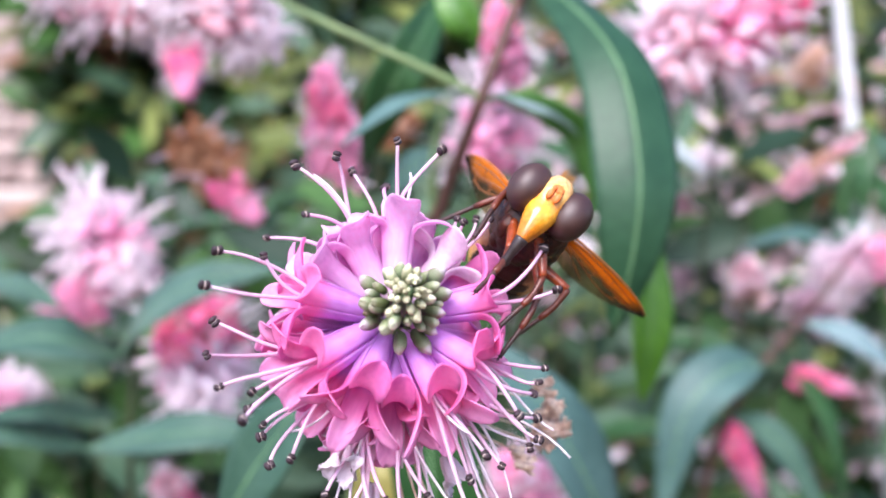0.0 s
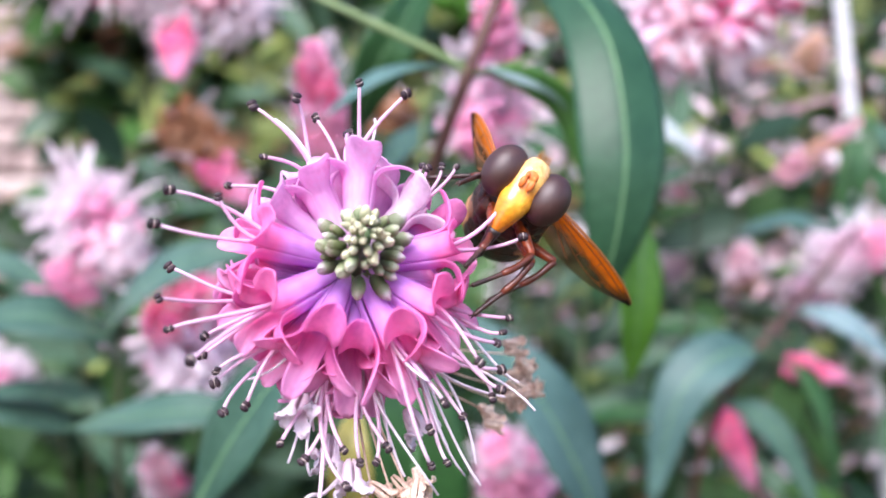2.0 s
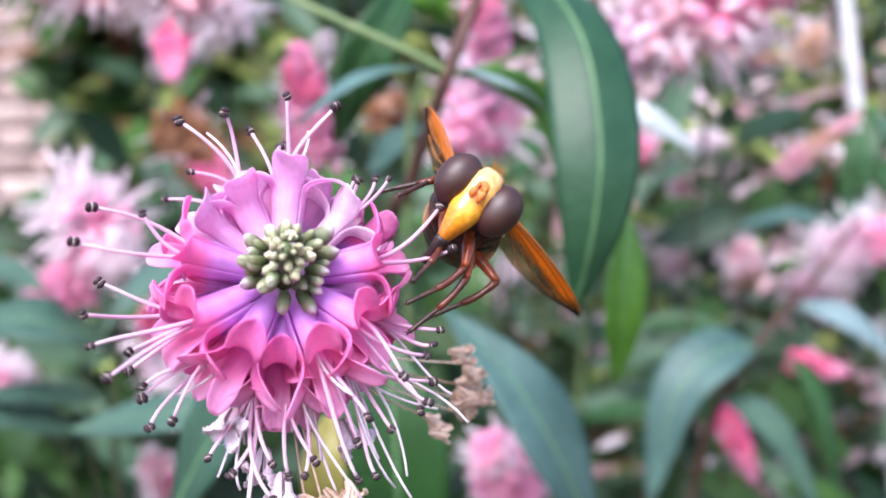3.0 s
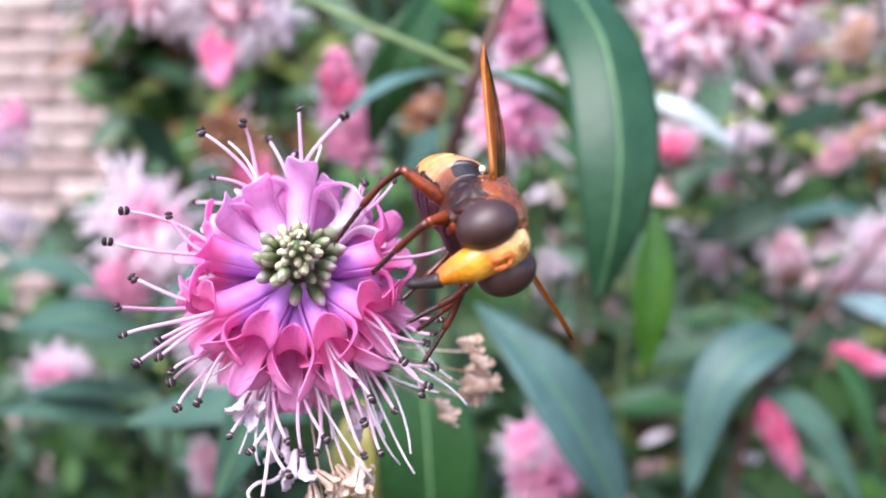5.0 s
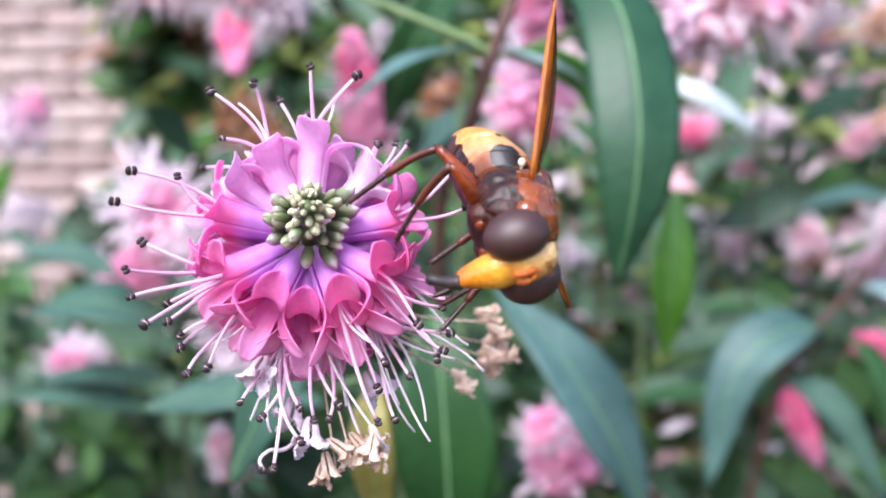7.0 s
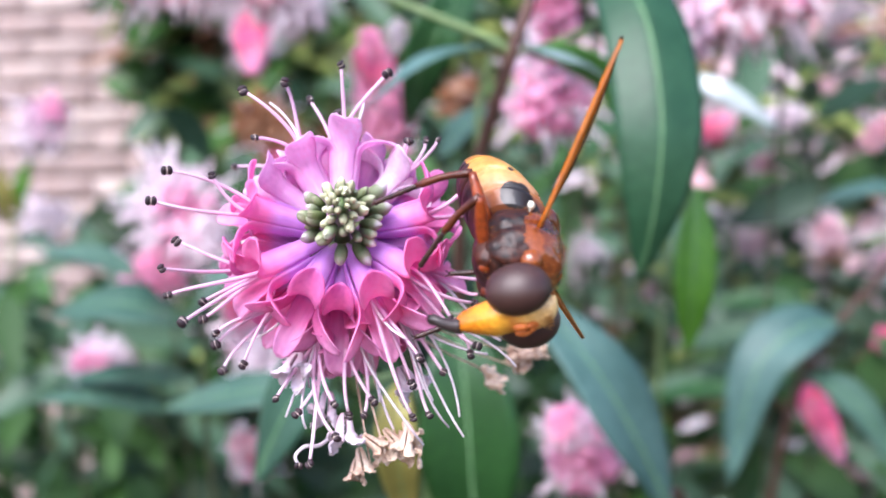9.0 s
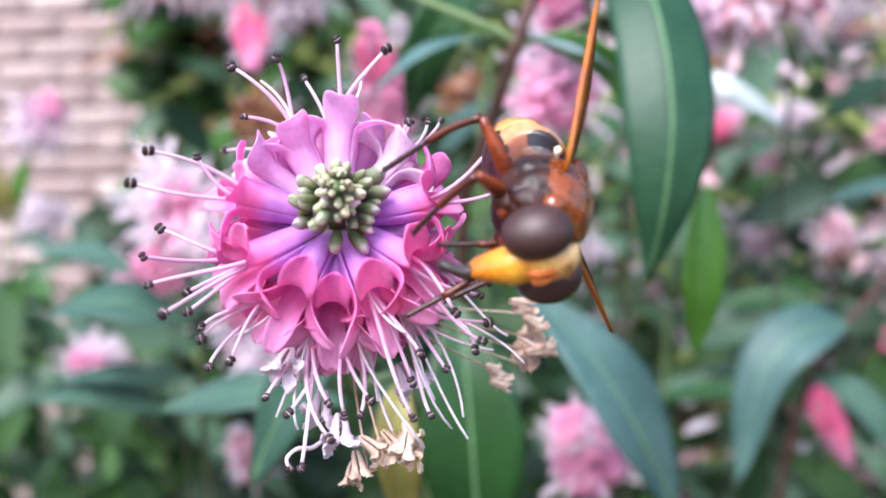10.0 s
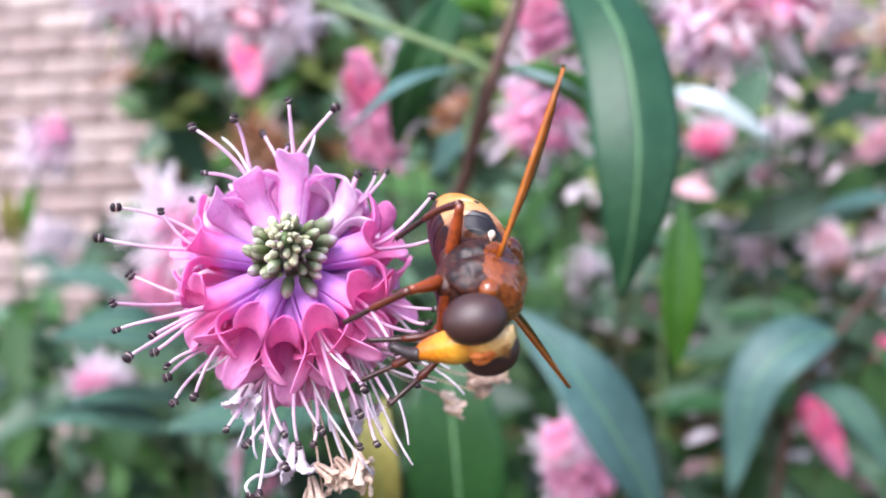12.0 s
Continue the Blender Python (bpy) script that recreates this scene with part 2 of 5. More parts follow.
def wing_membrane():
    """Amber front, smoky rear edge, half clear; Y runs out along the wing, X across it."""
    m = bpy.data.materials.new("wing_amber_membrane")
    m.use_nodes = True
    nt = m.node_tree
    n, link = nt.nodes, nt.links.new
    b = n["Principled BSDF"]
    tc, sep = n.new("ShaderNodeTexCoord"), n.new("ShaderNodeSeparateXYZ")
    link(tc.outputs["Object"], sep.inputs[0])
    noi = n.new("ShaderNodeTexNoise")
    noi.inputs["Scale"].default_value = 500
    link(tc.outputs["Object"], noi.inputs["Vector"])
    mr = n.new("ShaderNodeMapRange")
    mr.inputs["From Min"].default_value, mr.inputs["From Max"].default_value = -3.0 * MM, 2.0 * MM
    link(sep.outputs["X"], mr.inputs["Value"])
    ad = n.new("ShaderNodeMath")
    ad.operation = "MULTIPLY_ADD"
    ad.inputs[1].default_value = 0.34
    link(noi.outputs["Fac"], ad.inputs[0])
    link(mr.outputs[0], ad.inputs[2])
    cr = n.new("ShaderNodeValToRGB")
    e = cr.color_ramp.elements
    e[0].position, e[0].color = 0.44, (0.085, 0.06, 0.035, 1)
    e[1].position, e[1].color = 0.8, (0.95, 0.36, 0.02, 1)
    k = e.new(0.64)
    k.color = (0.66, 0.22, 0.02, 1)
    link(ad.outputs[0], cr.inputs[0])
    out = n.new("ShaderNodeMath")
    out.operation = "ABSOLUTE"
    link(sep.outputs["Y"], out.inputs[0])
    tipr = n.new("ShaderNodeMapRange")
    tipr.inputs["From Min"].default_value, tipr.inputs["From Max"].default_value = 13.5 * MM, 16 * MM
    link(out.outputs[0], tipr.inputs["Value"])
    smoke = n.new("ShaderNodeMix")
    smoke.data_type = "RGBA"
    smoke.inputs[7].default_value = (0.07, 0.045, 0.03, 1)
    link(tipr.outputs[0], smoke.inputs[0])
    link(cr.outputs[0], smoke.inputs[6])
    link(smoke.outputs[2], b.inputs["Base Color"])
    b.inputs["Roughness"].default_value = 0.25
    tr, cl = n.new("ShaderNodeBsdfTranslucent"), n.new("ShaderNodeBsdfTransparent")
    link(smoke.outputs[2], tr.inputs[0])
    cl.inputs[0].default_value = (1.0, 0.86, 0.62, 1)
    m1, m2 = n.new("ShaderNodeMixShader"), n.new("ShaderNodeMixShader")
    m1.inputs[0].default_value = 0.65
    link(b.outputs[0], m1.inputs[1])
    link(tr.outputs[0], m1.inputs[2])
    fa = n.new("ShaderNodeMapRange")
    fa.inputs["From Min"].default_value, fa.inputs["From Max"].default_value = 0.15, 0.75
    fa.inputs["To Min"].default_value, fa.inputs["To Max"].default_value = 0.55, 0.1
    link(ad.outputs[0], fa.inputs["Value"])
    link(fa.outputs[0], m2.inputs[0])
    link(m1.outputs[0], m2.inputs[1])
    link(cl.outputs[0], m2.inputs[2])
    link(m2.outputs[0], n["Material Output"].inputs["Surface"])
    return m


WING = wing_membrane()


# ---- mesh helpers ----
def mesh_of(name, bm, mats):
    me = bpy.data.meshes.new(name)
    bm.normal_update()
    bm.to_mesh(me)
    bm.free()
    for m in mats if isinstance(mats, (list, tuple)) else (mats,):
        me.materials.append(m)
    me.polygons.foreach_set("use_smooth", [True] * len(me.polygons))
    return me


def part(name, bm, mats, parent=None, label="", m=None):
    """Links a bmesh, or a mesh already made, as one object under a thing or a part."""
    ob = new(name, bm if isinstance(bm, bpy.types.Mesh) else mesh_of(name, bm, mats))
    if parent:
        ob.parent = parent
    if m is not None:
        ob.matrix_basis = m
    if label:
        ob["label"] = label
    return ob


def thing(name, label, category, group="", m=None, kind=""):
    ob = new(name)
    ob.empty_display_size = 0.005
    if m is not None:
        ob.matrix_basis = m
    return tagged(ob, label, category, group, kind)


def loft(bm, rings, slot=0, caps=True):
    """Skins closed rings of equal length one after another."""
    vs = [[bm.verts.new(p) for p in ring] for ring in rings]
    k = len(rings[0])
    for a, b in zip(vs, vs[1:]):
        for i in range(k):
            bm.faces.new((a[i], a[(i + 1) % k], b[(i + 1) % k], b[i])).material_index = slot
    if caps:
        bm.faces.new(vs[0][::-1]).material_index = slot
        bm.faces.new(vs[-1]).material_index = slot
    return vs


def tube(bm, pts, radii, k=8, slot=0):
    """A round rod along points, with a radius at each."""
    pts = [Vector(p) for p in pts]
    rings, side = [], None
    for i, p in enumerate(pts):
        d = (pts[min(i + 1, len(pts) - 1)] - pts[max(i - 1, 0)]).normalized()
        if side is None:
            side = d.orthogonal().normalized()
        side = (side - d * side.dot(d)).normalized()
        up = d.cross(side)
        r = radii[i] if isinstance(radii, (list, tuple)) else radii
        rings.append([p + (side * math.cos(a) + up * math.sin(a)) * r for a in (math.tau * j / k for j in range(k))])
    loft(bm, rings, slot)


def ball(bm, centre, radii, turn=None, u=14, v=9, slot=0, dent=None):
    """An egg shape; dent(x, y, z) on the unit sphere scales it locally."""
    c, rings = Vector(centre), []
    q = turn or Matrix.Identity(3)
    for i in range(1, v):
        th = math.pi * i / v
        ring = []
        for j in range(u):
            a = math.tau * j / u
            p = Vector((math.cos(th), math.sin(th) * math.cos(a), math.sin(th) * math.sin(a)))
            s = dent(*p) if dent else 1
            ring.append(c + q @ Vector((p.x * radii[0], p.y * radii[1], p.z * radii[2])) * s)
        rings.append(ring)
    vs = [[bm.verts.new(p) for p in ring] for ring in rings]
    for a, b in zip(vs, vs[1:]):
        for j in range(u):
            bm.faces.new((a[j], b[j], b[(j + 1) % u], a[(j + 1) % u])).material_index = slot
    for ring, sgn in ((vs[0], 1), (vs[-1], -1)):
        p = Vector((sgn * radii[0] * (dent(sgn, 0, 0) if dent else 1), 0, 0))
        t = bm.verts.new(c + q @ p)
        for j in range(u):
            f = (t, ring[j], ring[(j + 1) % u]) if sgn > 0 else (t, ring[(j + 1) % u], ring[j])
            bm.faces.new(f).material_index = slot


def sheet(bm, grid, thick, slot=0):
    """A thin two-sided sheet from a grid of points."""
    rows, cols = len(grid), len(grid[0])

    def normal(i, j):
        a = grid[min(i + 1, rows - 1)][j] - grid[max(i - 1, 0)][j]
        b = grid[i][min(j + 1, cols - 1)] - grid[i][max(j - 1, 0)]
        c = a.cross(b)
        return c.normalized() if c.length > 1e-12 else Vector((0, 0, 0))

    top = [[bm.verts.new(grid[i][j]) for j in range(cols)] for i in range(rows)]
    low = [[bm.verts.new(grid[i][j] - normal(i, j) * thick) for j in range(cols)] for i in range(rows)]
    for i in range(rows - 1):
        for j in range(cols - 1):
            bm.faces.new((top[i][j], top[i + 1][j], top[i + 1][j + 1], top[i][j + 1])).material_index = slot
            bm.faces.new((low[i][j], low[i][j + 1], low[i + 1][j + 1], low[i + 1][j])).material_index = slot
    rim = [(i, 0) for i in range(rows)] + [(rows - 1, j) for j in range(1, cols)] + [(i, cols - 1) for i in range(rows - 2, -1, -1)] + [(0, j) for j in range(cols - 2, 0, -1)]
    for (a, b), (c, d) in zip(rim, rim[1:] + rim[:1]):
        bm.faces.new((top[a][b], low[a][b], low[c][d], top[c][d])).material_index = slot


def curve(pts, n):
    """n + 1 points of a smooth line through the given ones."""
    p = [Vector(q) for q in pts]
    p = [p[0] * 2 - p[1], *p, p[-1] * 2 - p[-2]]
    out = []
    for i in range(n + 1):
        x = i / n * (len(p) - 3)
        k = min(int(x), len(p) - 4)
        u = x - k
        a, b, c, d = p[k:k + 4]
        out.append(0.5 * ((2 * b) + (c - a) * u + (2 * a - 5 * b + 4 * c - d) * u * u + (3 * b - a - 3 * c + d) * u ** 3))
    return out


def axes(z, hint):
    """A turn whose Z is z and whose X leans to hint."""
    z = Vector(z).normalized()
    x = Vector(hint)
    x = x - z * x.dot(z)
    x = x.normalized() if x.length > 1e-6 else z.orthogonal().normalized()
    return Matrix((x, z.cross(x), z)).transposed()


# ---- ground and wall ----
def ground():
    bm = bmesh.new()
    rnd = random.Random(3)
    n, size = 60, 60.0
    grid = []
    for i in range(n + 1):
        row = []
        for j in range(n + 1):
            x, y = [size * (abs(2 * k / n - 1) ** 2.2) * (1 if 2 * k > n else -1) for k in (i, j)]
            row.append(bm.verts.new((x, y, 0.012 * noise.noise((x * 3, y * 3, 0)) if abs(x) < 5 and abs(y) < 5 else 0)))
        grid.append(row)
    for i in range(n):
        for j in range(n):
            bm.faces.new((grid[i][j], grid[i + 1][j], grid[i + 1][j + 1], grid[i][j + 1]))
    tagged(part("ground", bm, SOIL), "dark brown garden soil under the shrubs", "soil", kind="structure")


ground()
WALL_Y, WALL_END = 2.78, -1.29


def brick_wall():
    """Pale pink stock bricks in stretcher bond; the wall ends at a clean corner."""
    top, left = 2.1, -2.9
    bm = bmesh.new()
    bmesh.ops.create_cube(bm, size=1, matrix=Matrix.Translation(((left + WALL_END) / 2, WALL_Y + 0.115, top / 2)) @ Matrix.Diagonal((WALL_END - left - 0.012, 0.21, top - 0.01, 1)))
    wall = part("wall_north", bm, MORTAR)
    tagged(wall, "pale pink brick garden wall with recessed mortar", "brick wall", kind="structure")
    shapes = []
    for length in (0.215, 0.1025):
        for k in range(3):
            rnd = random.Random(k + 5)
            b = bmesh.new()
            bmesh.ops.create_cube(b, size=1, matrix=Matrix.Diagonal((length, 0.245, 0.063, 1)))
            bmesh.ops.bevel(b, geom=b.edges[:], offset=0.004, segments=1, affect="EDGES")
            for v in b.verts:
                v.co += Vector((rnd.uniform(-1, 1), rnd.uniform(-1, 1), rnd.uniform(-1, 1))) * 0.0015
            shapes.append(mesh_of("brick", b, BRICK))
    rnd = random.Random(8)
    for c in range(28):
        z = 0.0375 + c * 0.075
        x = WALL_END
        first = c % 2
        while x > left + 0.1:
            short = first and x == WALL_END
            length = 0.1025 if short else 0.215
            part("brick", rnd.choice(shapes[3:] if short else shapes[:3]), None, wall,
                 m=pose(x - length / 2, WALL_Y + 0.115 + rnd.uniform(-0.003, 0.003), z, 0, 0, rnd.uniform(-0.4, 0.4)))
            x -= length + 0.01


# ---- leaves and stems ----
def leaf_mesh(pts, width, face, fold=0.25, cols=8, rows=16, mats=None, wave=0.0, widest=0.45, rib=True):
    """A lance-shaped leaf along a line; face: the way its upper side looks; fold: how deep the midrib lies."""
    line = curve(pts, rows)
    bm = bmesh.new()
    grid, ribline, ribr = [], [], []
    for i, p in enumerate(line):
        s = i / rows
        d = (line[min(i + 1, rows)] - line[max(i - 1, 0)]).normalized()
        n = Vector(face)
        n = (n - d * n.dot(d)).normalized()
        side = d.cross(n)
        x = s / (2 * widest) if s < widest else 0.5 + (s - widest) / (2 * (1 - widest))
        w = width / 2 * max(0.035, math.sin(math.pi * x) ** 0.85)
        row = []
        for j in range(cols + 1):
            v = 2 * j / cols - 1
            lift = fold * w * (math.sqrt(v * v + 0.01) - 0.1) + wave * w * math.sin(9 * s + 2 * v)
            row.append(p + side * (v * w) + n * lift)
        grid.append(row)
        ribline.append(p + n * (0.012 * width))
        ribr.append(width * 0.026 * (1 - 0.6 * s))
    sheet(bm, grid, max(0.0002, width * 0.02))
    rb = None
    if rib:
        rb = bmesh.new()
        tube(rb, ribline, ribr, 5)
    return bm, rb


def leaf(parent, pts, width, face, mat_, label="", **k):
    bm, rb = leaf_mesh(pts, width, face, **k)
    ob = part("leaf", bm, mat_, parent, label)
    if rb:
        part("midrib", rb, MIDRIB, ob)
    return ob


def stem(parent, pts, radius, mat_, name="stem", taper=0.6, k=8, n=24):
    bm = bmesh.new()
    line = curve(pts, n)
    tube(bm, line, [radius * (1 - (1 - taper) * i / n) * (1 + 0.06 * math.sin(i * 2.3)) for i in range(n + 1)], k)
    return part(name, bm, mat_, parent)


def to_soil(p, spread=0.03, seed=0):
    """Points from a shoot down to the ground behind and below it."""
    rnd = random.Random(seed)
    x, y, z = p
    return [(x + rnd.uniform(-1, 1) * spread * 1.6, y + 0.09, 0.0), (x + rnd.uniform(-1, 1) * spread, y + 0.075, z * 0.45), (x, y + 0.04, z - 0.12)]


# ---- the blossom in focus ----
APEX = Vector((-0.0025, 0.062, 0.9975))
AXIS = Vector((0.2, -0.85, 0.36)).normalized()
ACROSS = Vector((0, 0, 1)).cross(-AXIS).normalized() * -1
ACROSS = ACROSS if ACROSS.x > 0 else -ACROSS
ALONG = AXIS.cross(ACROSS)
ALONG = ALONG if ALONG.z > 0 else -ALONG


def spot(angle, reach, back):
    """A place round the blossom's axis: degrees from the horizontal, mm out from the axis, mm behind the tip."""
    a = radians(angle)
    return APEX + (ACROSS * math.cos(a) + ALONG * math.sin(a)) * reach * MM - AXIS * back * MM


# lobes of an open floret, from the one turned to the spike's tip: degrees round, width, length, bend, curl, arch
LOBES_HOOD = ((0, 2.9, 4.0, 106, 0.1, 0.55), (98, 2.3, 4.7, 36, 0.3, 0.35), (180, 2.3, 5.2, 12, 0.4, 0.4), (262, 2.3, 4.7, 36, 0.3, 0.35))
LOBES_SIDE = ((0, 2.8, 4.7, 92, -0.2, 0.5), (96, 2.4, 4.1, 74, 0.3, 0.35), (180, 2.2, 4.2, 30, 0.5, 0.35), (264, 2.4, 4.1, 74, 0.3, 0.35))
LOBES_TALL = ((0, 3.0, 4.6, 50, 0.7, 0.25), (84, 2.6, 4.6, 70, 1.3, 0.2), (180, 2.3, 4.2, 26, 0.8, 0.35), (276, 2.6, 4.6, 70, 1.3, 0.2))
LOBES_FULL = ((0, 2.1, 4.2, 44, 0.3, 0.4), (98, 1.9, 4.6, 32, 0.5, 0.4), (180, 2.0, 5.0, 12, 0.5, 0.4), (262, 1.9, 4.6, 32, 0.5, 0.4))
LOBES_LIMP = ((0, 2.4, 2.8, 20, 0.4, 0.5), (90, 2.0, 2.6, 50, 1.6, 0.5), (180, 2.4, 3.0, 25, -0.9, 0.5), (270, 2.0, 2.6, 60, 2.2, 0.5))


def floret_mesh(seed, size, mats, lobes=LOBES_FULL, wither=0.0, throat=4.9, jitter=1.0, girth=1.0):
    """A swelling tube that opens into four uneven lobes; Z runs out of the tube, X to the spike's tip."""
    rnd = random.Random(seed)
    bm = bmesh.new()
    s = size * MM
    length = throat * s
    prof = ((0, 0.5), (0.1, 0.68), (0.3, 0.9), (0.55, 1.08), (0.8, 1.2), (0.96, 1.26))
    rows, cols = 12, 8
    for at, wide, long, bend, curl, arch in lobes:
        a0 = radians(at + rnd.uniform(-8, 8) * jitter)
        big = 1 + rnd.uniform(-0.12, 0.12) * jitter
        wide, long = wide * s * big, long * s * big * (1 + rnd.uniform(-0.08, 0.08) * jitter)
        bend = radians(bend + rnd.uniform(-12, 12) * jitter)
        curl = curl + rnd.uniform(-0.4, 0.4) * jitter
        twist = rnd.uniform(-0.4, 0.4) * jitter
        out, side = Vector((math.cos(a0), math.sin(a0), 0)), Vector((-math.sin(a0), math.cos(a0), 0))
        z = Vector((0, 0, 1))
        p = out * 1.26 * girth * s + z * length * 0.99
        phase = rnd.uniform(0, 6)
        squash = 1 - wither * 0.3
        grid = [[(out * math.cos(0.79 * v) + side * math.sin(0.79 * v) * squash) * r * (1 + (girth - 1) * min(1, h * 3)) * s * (1 + 0.03 * math.cos(3.1 * v)) + z * h * length for v in (2 * j / cols - 1 for j in range(cols + 1))] for h, r in prof]
        for i in range(rows + 1):
            u = i / rows
            ease = min(1, u / 0.45)
            ang = radians(6) + bend * ease * ease * (3 - 2 * ease) + curl * max(0, u - 0.55) * 2.2
            d = out * math.sin(ang) + z * math.cos(ang)
            n = z * math.sin(ang) - out * math.cos(ang)
            if i:
                p = p + d * (long / rows)
            w = wide / 2 * (0.62 + 0.38 * math.sin(u / 0.55 * math.pi / 2) if u < 0.55 else max(0.2, math.sqrt(max(0, 1 - ((u - 0.55) / 0.46) ** 2))))
            sd = side * math.cos(twist * u) + n * math.sin(twist * u)
            open_ = min(1, u / 0.4)
            open_ = open_ * open_ * (3 - 2 * open_)
            row = []
            for v in (2 * j / cols - 1 for j in range(cols + 1)):
                ripple = 0.035 * s * math.sin(phase + 5 * u + 3 * v) * u + 0.02 * s * math.cos(9 * v)
                flat = p + sd * (v * w) + n * (arch * w * (1.5 - 0.8 * u) * v * v + ripple + wither * s * rnd.uniform(-0.3, 0.3))
                round_ = p - out * 1.26 * girth * s + (out * math.cos(0.79 * v) + side * math.sin(0.79 * v) * squash) * 1.26 * girth * s
                row.append(round_.lerp(flat, open_))
            grid.append(row)
        sheet(bm, grid, 0.1 * s)
    return mesh_of("floret", bm, mats)


def bud_mesh(seed, mats):
    """A blunt bud, a little bent, with four sepals that meet in furrows."""
    bm = bmesh.new()
    rnd = random.Random(seed)
    bx, by, turn = rnd.uniform(-0.5, 0.5), rnd.uniform(-0.5, 0.5), rnd.uniform(0, 1.5)
    prof = ((0, 0.5), (0.12, 0.8), (0.35, 0.98), (0.6, 1.0), (0.8, 0.84), (0.93, 0.54), (0.985, 0.24), (1.0, 0.05))
    rings = []
    for z, r in prof:
        ring = []
        for a in (math.tau * j / 16 for j in range(16)):
            k = r * (1.06 - 0.2 * z * math.exp(-((math.cos(2 * (a + turn))) / 0.3) ** 2))
            ring.append(Vector((math.cos(a) * k + bx * z * z, math.sin(a) * k * 0.9 + by * z * z, z * 3.1 + 0.12 * z * math.sin(2 * a + turn))))
        rings.append(ring)
    loft(bm, rings)
    return mesh_of("bud", bm, mats)


def anther_mesh():
    """Two dark pollen sacs side by side with a pale line between."""
    bm = bmesh.new()
    for sx in (-1, 1):
        ball(bm, (sx * 0.17, 0, 0), (0.2, 0.26, 0.36), u=8, v=6)
    ball(bm, (0, 0.05, 0), (0.07, 0.22, 0.34), u=6, v=5, slot=1)
    bm.transform(Matrix.Scale(1.15 * MM, 4))
    return mesh_of("anther", bm, (ANTHER, POLLEN))


def stamen(parent, start, leave, tip, mat_, anther=None, radius=0.17, seed=0):
    """A filament from the floret's mouth to its anther."""
    a, d = Vector(start), Vector(tip) - Vector(start)
    rnd = random.Random(seed)
    bow = Vector((rnd.uniform(-1, 1), rnd.uniform(-1, 1), rnd.uniform(-1, 1))) * d.length * 0.17
    b = a + Vector(leave).normalized() * d.length * 0.35 + bow
    c = a + d * 0.72 + bow
    pts = [a * (1 - u) ** 3 + b * 3 * u * (1 - u) ** 2 + c * 3 * u * u * (1 - u) + Vector(tip) * u ** 3 for u in (i / 10 for i in range(11))]
    bm = bmesh.new()
    tube(bm, pts, [radius * MM * (1.25 - 0.42 * i / 10) for i in range(11)], 6)
    ob = part("stamen", bm, mat_, parent)
    if anther:
        end = (pts[-1] - pts[-2]).normalized()
        turn = axes(end.cross(Vector((rnd.uniform(-1, 1), rnd.uniform(-1, 1), rnd.uniform(-1, 1)))) + end * 0.3, end)
        part("anther", anther, None, ob, m=Matrix.Translation(pts[-1] + end * 0.15 * MM) @ turn.to_4x4() @ Matrix.Scale(rnd.uniform(0.85, 1.2), 4))
    return ob


# stamen tips: degrees round the axis, mm out, mm behind the tip
TIPS_UPPER = [(126, 14.8, 4.2), (111, 14.4, 5.2), (102, 15.2, 10.9), (90, 14.4, 3.7), (74, 15.1, 5.2), (133, 11.3, 6), (137, 14.8, 16.0), (161, 11.9, 5),
              (165, 15.4, 4), (178, 15.7, 2.7), (179, 15.2, 11.6), (-167, 16.0, 8.0), (-155, 15.9, 5.7), (-151, 13.6, 8), (-142, 16.0, 3.0), (92, 12.5, 9),
              (57, 11.3, 9), (50, 12.4, 9), (53, 10.4, 7), (45, 12.8, 8), (23, 14.3, 6), (7, 14.1, 6), (-45, 13.2, 5), (-31, 13.6, 8), (-19, 13.9, 9), (-25, 13.8, 9)]
TIPS_LOWER = [(-139, 14.7, 11), (-131, 15.9, 11), (-127, 14.4, 11), (-112, 15.5, 12), (-104, 16.2, 12), (-93, 15.0, 12), (-88, 16.0, 12), (-83, 16.1, 12),
              (-80, 15.2, 11), (-66, 15.0, 10), (-62, 14.0, 6), (-55, 15.5, 10), (-70, 17.7, 10), (-65, 18.0, 11), (-43, 16.0, 8), (-45, 16.0, 9),
              (-98, 20.3, 12), (-92, 17.9, 12), (-148, 14.3, 10), (-141, 14.1, 10), (-34, 15.3, 11)]
BARE_TIPS = [(117, 15.2, 9), (82, 14.3, 9), (-69, 20.1, 13), (-59, 21.1, 13), (-37, 19.9, 12), (-63, 12.1, 6), (-61, 19.7, 13), (-57, 19.4, 13),
             (-103, 13.5, 14), (-86, 12.4, 13), (-77, 15.0, 14), (-75, 17.7, 14), (-61, 16.9, 13), (-39, 17.1, 12), (-33, 17.4, 12), (-133, 12.6, 12), (-108, 16.6, 14), (-101, 17.2, 14)]


